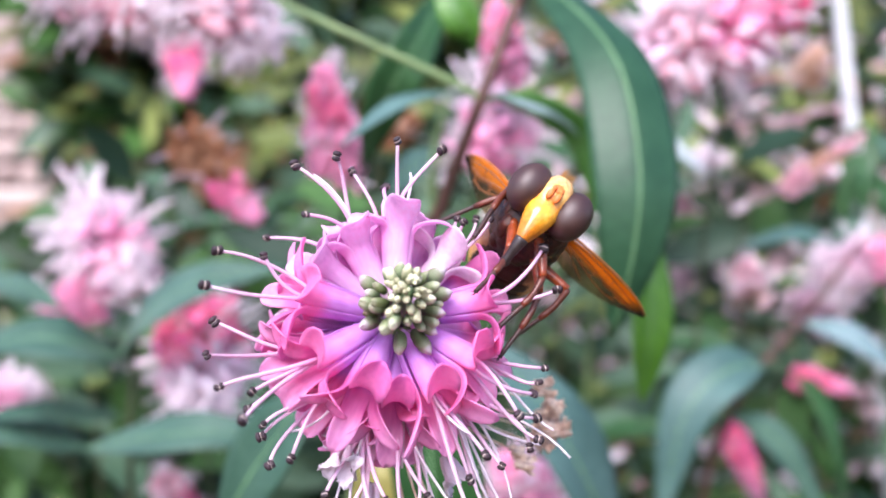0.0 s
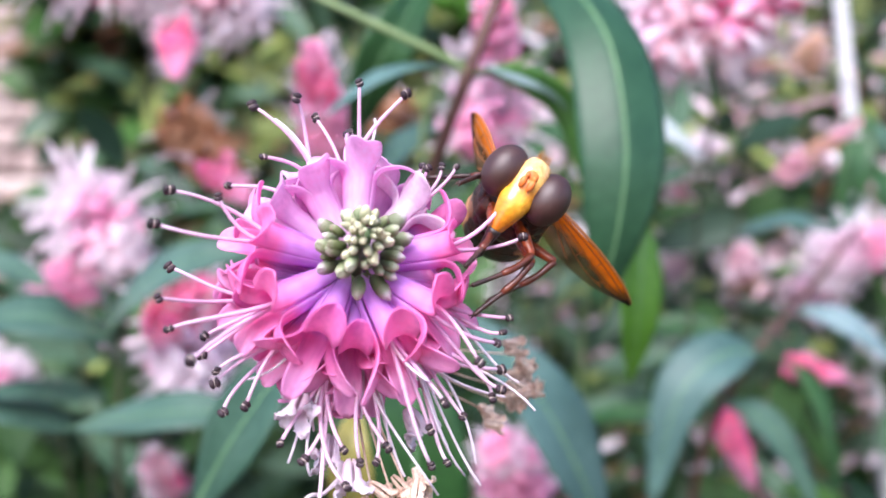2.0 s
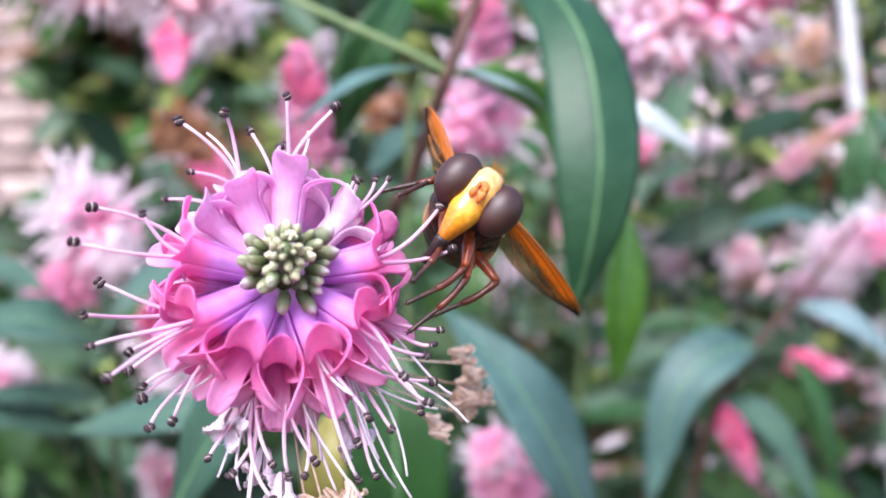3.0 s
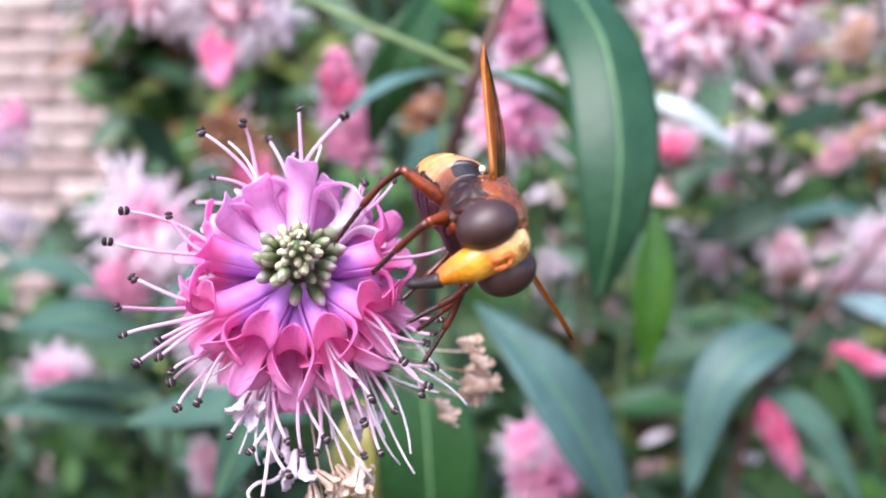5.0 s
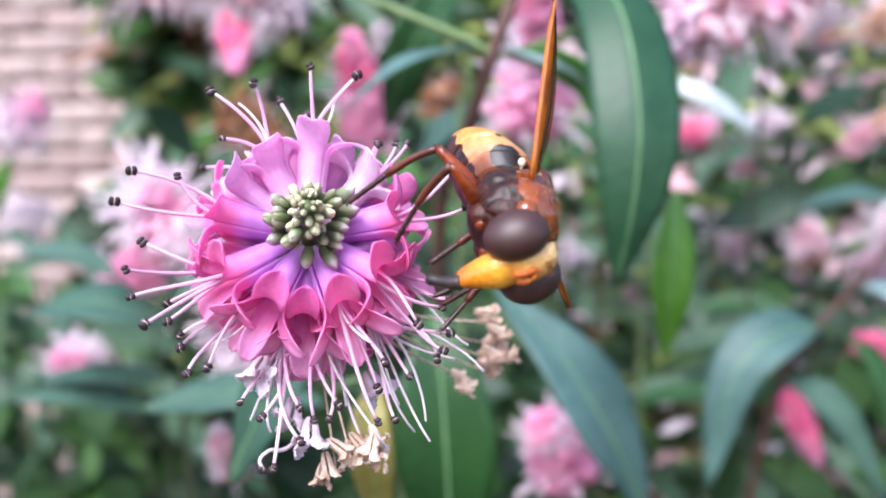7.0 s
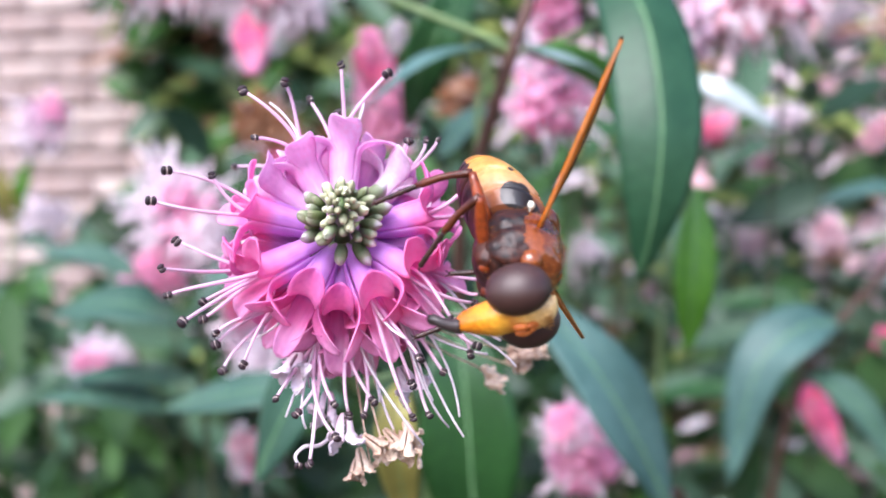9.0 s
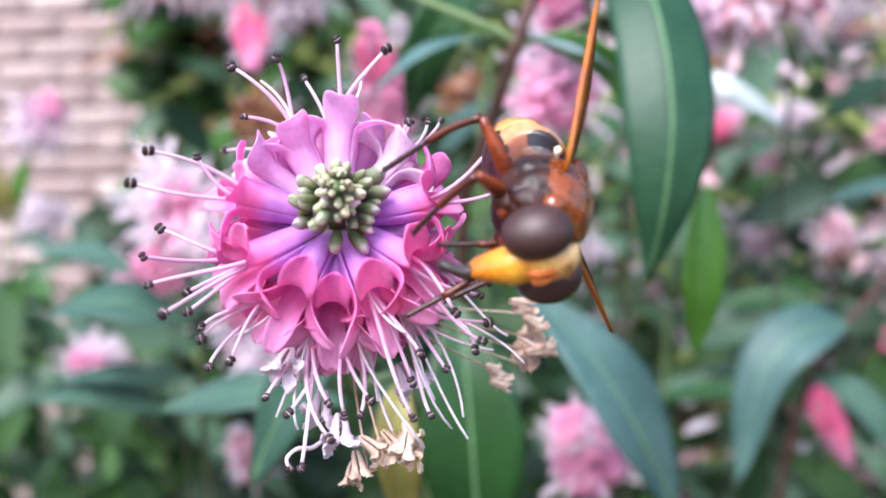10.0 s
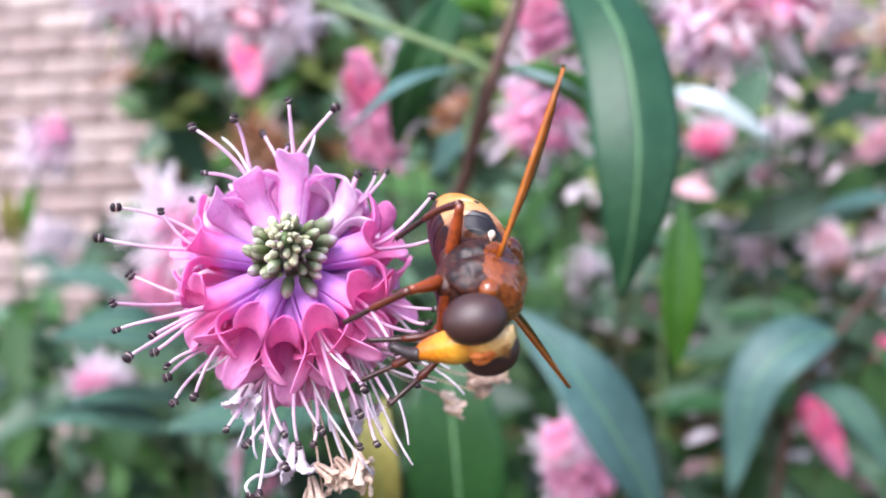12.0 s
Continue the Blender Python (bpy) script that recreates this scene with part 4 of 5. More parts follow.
# ---- the branch behind, with its joint of leaves ----
def near_branch():
    br = thing("shrub_branch", "red-brown shrub branch with long glossy green leaves", "branch")
    j = (0.0035, 0.191, 1.0311)
    stem(br, [*to_soil((-0.0163, 0.2247, 0.9719), 0.02, 4), (-0.011, 0.2151, 0.9871), (-0.0048, 0.2005, 1.0077), j, (0.0111, 0.1945, 1.0533), (0.0155, 0.1919, 1.0685)], 1.8 * MM, STEM_BROWN, taper=0.7, n=44)
    stem(br, [j, (-0.0003, 0.19, 1.0339), (-0.0163, 0.1886, 1.0407), (-0.029, 0.1903, 1.0466), (-0.0463, 0.1999, 1.0559)], 0.95 * MM, STEM_GREEN, name="twig", taper=0.8)
    stem(br, [j, (0.0136, 0.1954, 1.0345), (0.0266, 0.2069, 1.043), (0.0388, 0.2224, 1.0535)], 0.75 * MM, STEM_GREEN, name="twig", taper=0.8)
    leaf(br, [(0.0016, 0.191, 1.0325), (-0.0072, 0.1827, 1.0306), (-0.0149, 0.1764, 1.0268), (-0.0248, 0.174, 1.0186)], 0.0082, (-0.25, -0.5, 0.85), LEAF_SKY, fold=0.15)
    leaf(br, [(0.0062, 0.1911, 1.0321), (0.0169, 0.1874, 1.0284), (0.0255, 0.1875, 1.0214), (0.0321, 0.1915, 1.0022)], 0.0105, (0.35, 0.45, 0.8), LEAF_BRIGHT, fold=0.2)
    # Narrow extra leaf; its pale colour paints the sky's shine along the fold.
    leaf(br, [(0.0066, 0.19, 1.033), (0.0152, 0.1860, 1.0295), (0.0213, 0.1860, 1.0270), (0.0282, 0.1880, 1.0211)], 0.0036, (-0.2, -0.6, 0.8), LEAF_SHEEN, "narrow added leaf, coloured pale for the sky's shine", fold=0.1)
    stem(br, [*to_soil((-0.0092, 0.2400, 1.0026), 0.02, 5), (-0.0085, 0.2400, 1.0137), (-0.0073, 0.2380, 1.0276), (-0.0048, 0.2360, 1.0390)], 1.1 * MM, STEM_GREEN, name="twig", taper=0.8)
    leaf(br, [(-0.0231, 0.2620, 1.0133), (-0.0153, 0.2550, 1.0205), (-0.0056, 0.2500, 1.0266)], 0.011, (-0.2, -0.8, 0.5), LEAF_SKY, fold=0.15)
    leaf(br, [(-0.0262, 0.225, 1.0181), (-0.0199, 0.2154, 1.0342), (-0.0126, 0.2158, 1.0483), (-0.0059, 0.2313, 1.068)], 0.0132, (0.5, -0.7, 0.3), LEAF, fold=0.25)
    leaf(br, [(-0.0076, 0.2011, 1.0634), (-0.0034, 0.1961, 1.0545), (-0, 0.1962, 1.0482), (0.0023, 0.2012, 1.0436)], 0.0089, (-0.4, -0.8, 0.4), LEAF_BRIGHT, fold=0.2)
    leaf(br, [(0.0083, 0.2167, 1.0697), (0.0211, 0.1878, 1.0525), (0.0296, 0.1689, 1.036), (0.0327, 0.1597, 1.0157), (0.032, 0.1595, 0.999), (0.0294, 0.1652, 0.983)], 0.0168, (0.14, -0.95, 0.26), LEAF_BLUE, "long drooping glossy leaf with pale midrib", fold=-0.3, rows=26, cols=10, widest=0.55)
    leaf(br, [(0.0456, 0.2069, 1.0025), (0.0449, 0.2047, 0.9893), (0.0443, 0.2045, 0.9762), (0.0437, 0.2083, 0.9629)], 0.0106, (0.3, -0.9, 0.1), LEAF_BRIGHT, fold=0.2)


near_branch()


def low_leaves():
    """Shoots below the blossom and at both sides."""
    a = thing("shrub_shoot", "leafy shrub shoot with broad grey-green leaves", "shoot", "shrub shoots")
    stem(a, [*to_soil((-0.0165, 0.1593, 0.942), 0.02, 9), (-0.0165, 0.1593, 0.942), (-0.0197, 0.1573, 0.953)], 1.5 * MM, STEM_GREEN)
    leaf(a, [(-0.0425, 0.1536, 0.9451), (-0.0351, 0.147, 0.9584), (-0.0288, 0.1443, 0.968), (-0.0233, 0.1445, 0.9758)], 0.0146, (-0.2, -0.75, 0.6), LEAF_GREY, fold=0.15)
    leaf(a, [(-0.0122, 0.1507, 0.9379), (-0.0128, 0.143, 0.9517), (-0.0131, 0.1413, 0.9612), (-0.0127, 0.1466, 0.9672)], 0.0076, (0.2, -0.9, 0.3), LEAF_YELLOW, "yellowing leaf", fold=0.2)
    leaf(a, [(-0.0029, 0.1814, 0.9226), (-0.0038, 0.1769, 0.9413), (-0.0053, 0.1773, 0.9605), (-0.008, 0.1826, 0.9769)], 0.0211, (0.1, -0.95, 0.25), LEAF, "broad upright green leaf", fold=0.2)
    b = thing("shrub_shoot", "leafy shrub shoot with long arching blue-green leaves", "shoot", "shrub shoots")
    stem(b, [*to_soil((0.0467, 0.2368, 0.9106), 0.02, 10), (0.0467, 0.2368, 0.9106), (0.0398, 0.2214, 0.9259)], 1.6 * MM, STEM_BROWN)
    leaf(b, [(0.0421, 0.2215, 0.9201), (0.0311, 0.211, 0.9442), (0.0198, 0.2103, 0.9621), (0.0022, 0.219, 0.9784)], 0.0195, (0.3, -0.75, 0.65), LEAF_SKY, fold=0.25)
    leaf(b, [(0.0389, 0.2361, 0.9151), (0.0356, 0.2364, 0.9351), (0.0294, 0.2412, 0.9496), (0.0238, 0.246, 0.9614)], 0.0139, (0.5, -0.7, 0.3), LEAF, fold=0.25)
    c = thing("shrub_shoot", "red-brown shoot with arching waxy leaves", "shoot", "shrub shoots")
    stem(c, [*to_soil((0.0957, 0.352, 0.8971), 0.02, 11), (0.0957, 0.352, 0.8971), (0.1044, 0.3478, 0.9339), (0.1154, 0.3434, 0.9558), (0.138, 0.3543, 0.9783), (0.1659, 0.3755, 1.0058)], 2.0 * MM, STEM_BROWN)
    leaf(c, [(0.1152, 0.3414, 0.9554), (0.0996, 0.3329, 0.9546), (0.0831, 0.3272, 0.9394), (0.0738, 0.3264, 0.8977)], 0.0224, (-0.2, -0.75, 0.6), LEAF_SKY, fold=0.2)
    leaf(c, [(0.1198, 0.3435, 0.9537), (0.1292, 0.3337, 0.9481), (0.1361, 0.3286, 0.9304), (0.1431, 0.3285, 0.9016)], 0.0186, (0.6, -0.5, 0.2), LEAF, fold=0.2)
    # The highlight on this leaf is put into its pale colour.
    leaf(c, [(0.1326, 0.3541, 0.9715), (0.1431, 0.3444, 0.9695), (0.1541, 0.3396, 0.9628), (0.1715, 0.3399, 0.9483)], 0.0138, (-0.1, -0.5, 0.8), LEAF_SHEEN, fold=0.15)
    leaf(c, [(0.1029, 0.3428, 0.936), (0.1128, 0.333, 0.9329), (0.1239, 0.3281, 0.9198), (0.1371, 0.3282, 0.8932)], 0.0166, (0.2, -0.6, 0.7), LEAF_GREY, fold=0.2)
    leaf(c, [(0.1059, 0.3528, 0.9319), (0.0848, 0.3471, 0.929), (0.0682, 0.3516, 0.9276), (0.0495, 0.361, 0.9215)], 0.0122, (0.0, -0.6, 0.8), LEAF, fold=0.2)
    leaf(c, [(0.1165, 0.3533, 0.9511), (0.1011, 0.363, 0.9606), (0.0885, 0.3677, 0.962), (0.0733, 0.3722, 0.9587)], 0.0137, (0.0, -0.7, 0.7), LEAF, fold=0.2)
    leaf(c, [(0.1591, 0.3752, 0.9986), (0.1411, 0.3648, 1.0051), (0.1273, 0.3644, 1.0048), (0.1115, 0.3638, 0.9998)], 0.0103, (0.0, -0.6, 0.8), LEAF_SKY, fold=0.2)
    d = thing("shrub_shoot", "leafy shoot with broad flat green leaves", "shoot", "shrub shoots")
    stem(d, [*to_soil((-0.1085, 0.2961, 0.8951), 0.02, 12), (-0.1085, 0.2961, 0.8951), (-0.1075, 0.2865, 0.9281), (-0.1055, 0.282, 0.9567), (-0.1051, 0.2872, 0.9764)], 1.5 * MM, STEM_DARK)
    leaf(d, [(-0.1182, 0.2763, 0.9311), (-0.0934, 0.2621, 0.9386), (-0.0717, 0.2577, 0.9419), (-0.0509, 0.2633, 0.9372)], 0.0161, (0.0, -0.6, 0.8), LEAF_GREY, fold=0.12)
    leaf(d, [(-0.1074, 0.2869, 0.9559), (-0.1188, 0.2717, 0.9648), (-0.1323, 0.2663, 0.9668), (-0.1512, 0.2657, 0.9628)], 0.0220, (0.0, -0.55, 0.85), LEAF_GREY, fold=0.12)
    leaf(d, [(-0.113, 0.2868, 0.9577), (-0.0979, 0.2724, 0.9742), (-0.0777, 0.2631, 0.9858), (-0.054, 0.2639, 0.9906)], 0.0182, (-0.1, -0.7, 0.7), LEAF_GREY, fold=0.12)
    leaf(d, [(-0.131, 0.2864, 0.9739), (-0.1423, 0.2862, 0.9801), (-0.1535, 0.2859, 0.9826), (-0.1683, 0.2855, 0.9822)], 0.0121, (0.0, -0.5, 0.9), LEAF_GREY, fold=0.12)
    leaf(d, [(-0.1097, 0.2866, 0.9401), (-0.1242, 0.2812, 0.9407), (-0.1365, 0.2759, 0.9423), (-0.1561, 0.2753, 0.9391)], 0.0109, (0.0, -0.5, 0.9), LEAF_GREY, fold=0.12)
    leaf(d, [(-0.1187, 0.2862, 0.9278), (-0.1313, 0.2809, 0.9332), (-0.1435, 0.2756, 0.9358), (-0.1631, 0.275, 0.9326)], 0.0137, (0.0, -0.55, 0.85), LEAF_GREY, fold=0.12)
    e = thing("shrub_shoot", "thin shoot with a leaf coloured pale for sky shine", "shoot", "shrub shoots")
    stem(e, [*to_soil((0.0585, 0.3916, 0.9915), 0.02, 13), (0.0585, 0.3916, 0.9915), (0.0541, 0.3773, 1.0322), (0.0551, 0.368, 1.0533)], 1.4 * MM, STEM_GREEN)
    # Sky reflection along this leaf comes from its pale colour.
    leaf(e, [(0.0547, 0.368, 1.0521), (0.0699, 0.3594, 1.0468), (0.083, 0.3576, 1.039), (0.0972, 0.3567, 1.0278)], 0.0085, (-0.3, -0.75, 0.62), LEAF_GLINT, fold=0.12)
    leaf(e, [(0.0557, 0.373, 1.0505), (0.0418, 0.3713, 1.0433), (0.0303, 0.3697, 1.0314), (0.0189, 0.3678, 1.0125)], 0.0176, (-0.3, -0.6, 0.7), LEAF, fold=0.15)

    f = thing("shrub_shoot", "thin shoot with drooping leaves before the white cane", "shoot", "shrub shoots")
    stem(f, [*to_soil((0.2146, 0.497, 1.0071), 0.02, 14), (0.2146, 0.497, 1.0071), (0.2167, 0.4975, 1.0443), (0.2207, 0.498, 1.0707)], 1.4 * MM, STEM_DARK)
    for k, line in enumerate(([(0.2201, 0.4979, 1.0685), (0.2084, 0.4895, 1.0572), (0.2006, 0.4869, 1.034)], [(0.2193, 0.4979, 1.0644), (0.2267, 0.4899, 1.0531), (0.234, 0.4878, 1.0288)],
                              [(0.2173, 0.4976, 1.0474), (0.2059, 0.4871, 1.0372), (0.2005, 0.4867, 1.0128)], [(0.2168, 0.4975, 1.0412), (0.2218, 0.4875, 1.0316), (0.2315, 0.4875, 1.0076)],
                              [(0.2154, 0.4972, 1.0226), (0.2041, 0.4868, 1.0129), (0.1987, 0.4863, 0.9916)], [(0.2207, 0.498, 1.0707), (0.2111, 0.4844, 1.0432), (0.2103, 0.484, 1.0161)])):
        leaf(f, line, 0.0136, (0.1, -0.7, 0.7), (LEAF, LEAF_GREY, LEAF)[k % 3], fold=0.2)
    g = thing("shrub_shoot", "thin yellow-green shoot before the brick wall", "shoot", "shrub shoots")
    top = Vector((-0.3163, 0.5000, 0.9887))
    stem(g, [*to_soil(top - Vector((0, 0, 0.03)), 0.02, 15), top - Vector((0, 0, 0.03)), top], 1.4 * MM, STEM_GREEN)
    leaf(g, [top, (-0.3040, 0.4900, 1.0121), (-0.2927, 0.4850, 1.0341)], 0.011, (0.2, -0.8, 0.5), LEAF_BRIGHT, fold=0.2)
    leaf(g, [top, (-0.3149, 0.4900, 1.0055), (-0.3141, 0.4850, 1.0251)], 0.013, (0.2, -0.8, 0.5), LEAF_YELLOW, "yellowing leaf", fold=0.2)
    leaf(g, [top - Vector((0, 0, 0.012)), (-0.2974, 0.4900, 0.9822), (-0.2768, 0.4850, 0.9743)], 0.012, (-0.2, -0.7, 0.7), LEAF_GREY, fold=0.2)


low_leaves()


# ---- blossoms out of focus ----
def far_floret(seed, m, stamens):
    rnd = random.Random(seed)
    me_mats = (m, FAR_WHITE)
    bm = bmesh.new()
    s = 1.0 * MM
    loft(bm, [[Vector((math.cos(a) * r * s, math.sin(a) * r * s, z * s)) for a in (math.tau * j / 6 for j in range(6))] for z, r in ((0, 0.6), (2.2, 1.1), (3.8, 1.4))], 0, False)
    for q in range(4):
        a0 = math.tau * q / 4 + rnd.uniform(-0.2, 0.2)
        o, sd, z = Vector((math.cos(a0), math.sin(a0), 0)), Vector((-math.sin(a0), math.cos(a0), 0)), Vector((0, 0, 1))
        l = rnd.uniform(2.6, 3.6)
        pts = [o * 1.2 + z * 3.5, o * (1.2 + l * 0.45) + z * 4.6, o * (1.2 + l) + z * rnd.uniform(4.2, 5.4)]
        sheet(bm, [[(p + sd * v * w) * s for v in (-1, 0, 1)] for p, w in zip(pts, (0.7, 1.4, 0.5))], 0.15 * s)
    for q in range(stamens):
        a0 = rnd.uniform(0, math.tau)
        o = Vector((math.cos(a0), math.sin(a0), 0)) * rnd.uniform(0.5, 1.5)
        tube(bm, [Vector((0, 0, 3)) * s, (o * 1.2 + Vector((0, 0, 6))) * s, (o * 2 + Vector((0, 0, rnd.uniform(8, 11)))) * s], 0.2 * s, 4, 1)
    return mesh_of("floret", bm, me_mats)


def far_bud(m):
    """A closed, club-shaped bud with folded lobes."""
    bm = bmesh.new()
    loft(bm, [[Vector((math.cos(a) * r * (1 + 0.1 * math.cos(4 * a)), math.sin(a) * r * (1 + 0.1 * math.cos(4 * a)), z)) * MM for a in (math.tau * j / 10 for j in range(10))] for z, r in ((0, 0.45), (1.2, 0.75), (2.8, 1.0), (4.2, 1.15), (5.3, 0.85), (6.0, 0.3))])
    return mesh_of("floret", bm, m)


FAR_KINDS = (("pink", FAR_PINK, 3), ("hot", FAR_HOT, 2), ("pale", FAR_PALE, 4), ("white", FAR_WHITE, 7), ("dusty", FAR_DUSTY, 6), ("brown", FAR_BROWN, 1), ("tan", FAR_TAN, 2))
FAR_SHAPES = {n: [far_floret(i, m, k) for i in range(3)] for n, m, k in FAR_KINDS}
FAR_CLOSED = {n: [far_bud(m)] for n, m, k in FAR_KINDS}
BLOSSOMS = 0


def far_blossom(foot, tip, radius, bands, label, n=44, root=None, closed=False):
    """A spike of florets from foot to tip; bands: floret colours from foot to tip; closed: still in bud."""
    global BLOSSOMS
    BLOSSOMS += 1
    rnd = random.Random(100 + BLOSSOMS)
    foot, tip = Vector(foot), Vector(tip)
    d = tip - foot
    sp = thing("flower_spike", label, "flower", "background blossoms")
    stem(sp, [*(root or to_soil(foot - d.normalized() * 0.02, 0.03, BLOSSOMS)), foot - d.normalized() * 0.015, foot, foot.lerp(tip, 0.9)], 0.9 * MM, STEM_DARK, taper=0.7, n=30, k=6)
    q = axes(d, (0, 0, 1) if abs(d.normalized().z) < 0.8 else (1, 0, 0))
    scale = radius / (7.0 * MM)
    shapes = FAR_CLOSED if closed else FAR_SHAPES
    loose = FAR_SHAPES[bands[0]]
    for i in range(n // 6 if closed else 0):
        u = rnd.random()
        o = q @ Vector((math.cos(i * 2.4), math.sin(i * 2.4), 0.5 + rnd.uniform(-0.4, 0.6)))
        part("floret", rnd.choice(loose), None, sp, m=Matrix.Translation(foot + d * (0.05 + 0.8 * u)) @ axes(o, d).to_4x4() @ Matrix.Scale(scale * (1.05 - 0.45 * u) * rnd.uniform(0.7, 1.0), 4))
    for i in range(n):
        u = (i + 0.5) / n + rnd.uniform(-0.04, 0.04) * (not closed)
        u = min(max(u, 0.01), 0.99)
        a = radians(137.5 * i) + rnd.uniform(-0.5, 0.5) * (not closed)
        o = q @ Vector((math.cos(a), math.sin(a), 0))
        kind = bands[min(len(bands) - 1, int((u + rnd.uniform(-0.08, 0.08)) * len(bands)) if u > 0.08 else 0)]
        if closed:
            env = 0.3 + 0.7 * math.sin(math.pi * (0.25 + 0.72 * u)) ** 0.8
            tilt = radians(26 + 46 * u + rnd.uniform(-9, 9))
            s = scale * env * rnd.uniform(0.78, 0.98)
        else:
            env = 0.35 + 0.65 * math.sin(math.pi * min(1, (0.18 + 0.82 * u) ** 0.9)) ** 0.6
            tilt = radians(-12 + 75 * u ** 2.2 + rnd.uniform(-26, 26))
            s = scale * env * rnd.uniform(0.7, 1.25)
        way = o * math.cos(tilt) + d.normalized() * math.sin(tilt)
        part("floret", rnd.choice(shapes[kind]), None, sp, m=Matrix.Translation(foot + d * (0.05 + 0.9 * u) + way * 0.1 * radius) @ axes(way, d).to_4x4() @ Matrix.Scale(s, 4))


far_blossom((-0.1256, 0.3882, 1.0946), (-0.1161, 0.363, 1.0575), 0.0143, ("pale", "hot", "hot", "pink"), "hot pink blossom with a pale tip, out of focus", 130, [(-0.06, 0.5, 0.0), (-0.08, 0.52, 0.6), (-0.05, 0.5, 1.02), (-0.085, 0.46, 1.16)], closed=True)
far_blossom((-0.037, 0.2597, 1.0154), (-0.0392, 0.24, 1.0452), 0.0117, ("pink", "pink", "hot", "pink"), "tall pink blossom behind the leaves", 170, closed=True)
far_blossom((0.0134, 0.2916, 1.0518), (0.0085, 0.2718, 1.0726), 0.0104, ("pink", "pink", "hot", "pink"), "pink blossom behind the red-brown branch", 130, closed=True)
far_blossom((-0.1036, 0.3181, 1.0365), (-0.0712, 0.2986, 1.0063), 0.0146, ("brown", "brown", "hot", "pink"), "half-withered blossom, brown behind and pink in front", 140, closed=True)
far_blossom((-0.0292, 0.3450, 1.0369), (-0.0214, 0.3350, 1.0455), 0.0095, ("brown", "tan", "brown"), "small withered brown blossom behind the branch", 60, closed=True)
far_blossom((-0.1455, 0.3365, 1.0063), (-0.1125, 0.3071, 0.9846), 0.0139, ("white", "pale", "pink", "white"), "pale pink blossom, out of focus", 50)
far_blossom((-0.1393, 0.3363, 0.9762), (-0.1418, 0.3061, 0.971), 0.0112, ("pale", "pink", "pink"), "small pale pink shrub blossom", 34)
far_blossom((-0.0924, 0.3075, 0.9713), (-0.0816, 0.2875, 0.9418), 0.0153, ("hot", "pink", "pale", "white"), "pink blossom fading to white", 54)
far_blossom((0.0147, 0.3217, 1.0487), (0.0049, 0.3011, 1.0284), 0.0148, ("pale", "pale", "pink"), "pale pink blossom beyond the branch", 46)
far_blossom((-0.1254, 0.258, 1.0782), (-0.077, 0.2391, 1.0596), 0.0118, ("dusty", "white", "dusty", "white"), "fading dusty blossom with white stamens", 60, [(-0.0463, 0.1999, 1.0562), (-0.0863, 0.2291, 1.0807)])
far_blossom((-0.0741, 0.2293, 1.0677), (-0.0492, 0.2198, 1.0484), 0.0102, ("white", "dusty", "white"), "spent blossom with hanging white stamens", 46, [(-0.045, 0.2, 1.0557), (-0.0611, 0.2197, 1.068)])
far_blossom((0.054, 0.2929, 1.0566), (0.1054, 0.2847, 1.0794), 0.0140, ("pale", "dusty", "dusty", "pink", "hot"), "long dusty pink blossom, partly withered", 76)
far_blossom((0.0786, 0.3037, 1.0667), (0.0646, 0.2935, 1.0791), 0.0130, ("dusty", "pale", "white"), "faded pink shrub blossom among leaves", 40)
far_blossom((0.1412, 0.415, 1.0233), (0.1734, 0.3963, 1.0517), 0.0086, ("dusty", "tan", "dusty"), "slender dusty pink shrub blossom", 70, closed=True)
far_blossom((0.1656, 0.4152, 0.985), (0.187, 0.3961, 1.0014), 0.0122, ("white", "pale", "pink"), "pink blossom with a white foot", 40)
far_blossom((0.1486, 0.4142, 0.9418), (0.1689, 0.3947, 0.9391), 0.0094, ("hot", "hot", "pink"), "hot pink blossom under the waxy leaves", 80, closed=True)
far_blossom((0.1149, 0.393, 0.9253), (0.127, 0.3779, 0.8953), 0.0096, ("hot", "hot", "pink"), "hot pink blossom in the shade of leaves", 80, closed=True)
far_blossom((0.0249, 0.2748, 0.9142), (0.0152, 0.2543, 0.9365), 0.0148, ("pink", "pink", "pale", "pink"), "lilac-pink blossom low in the shrub", 150, closed=True)
far_blossom((-0.1856, 0.3444, 0.9343), (-0.1632, 0.3351, 0.9388), 0.0087, ("pale", "white"), "pale blossom low in the shrub", 34)
far_blossom((0.0885, 0.4264, 1.0333), (0.0739, 0.4047, 1.0333), 0.0093, ("pink", "hot"), "small hot pink shrub blossom", 30)
far_blossom((0.2019, 0.6324, 1.1082), (0.1927, 0.612, 1.1305), 0.0136, ("pale", "white"), "small pale blossom farther off", 30)
far_blossom((-0.0608, 0.4013, 1.0741), (-0.0583, 0.3816, 1.0791), 0.0038, ("white", "white"), "small white shrub blossom in the leaves", 20)
far_blossom((-0.1591, 0.3258, 0.9351), (-0.1649, 0.3052, 0.9416), 0.0074, ("white", "pink"), "small pink cluster of closed buds", 28)
far_blossom((-0.2851, 0.4762, 1.0335), (-0.263, 0.4593, 1.0601), 0.0135, ("white", "pale", "pink"), "pale blossom before the brick wall", 18, [(-0.5, 0.62, 0.0), (-0.42, 0.6, 0.5), (-0.36, 0.56, 0.9)])
far_blossom((0.1145, 0.498, 0.9781), (0.1089, 0.4779, 0.9982), 0.0103, ("pale", "white"), "small faded pink shrub blossom", 28)
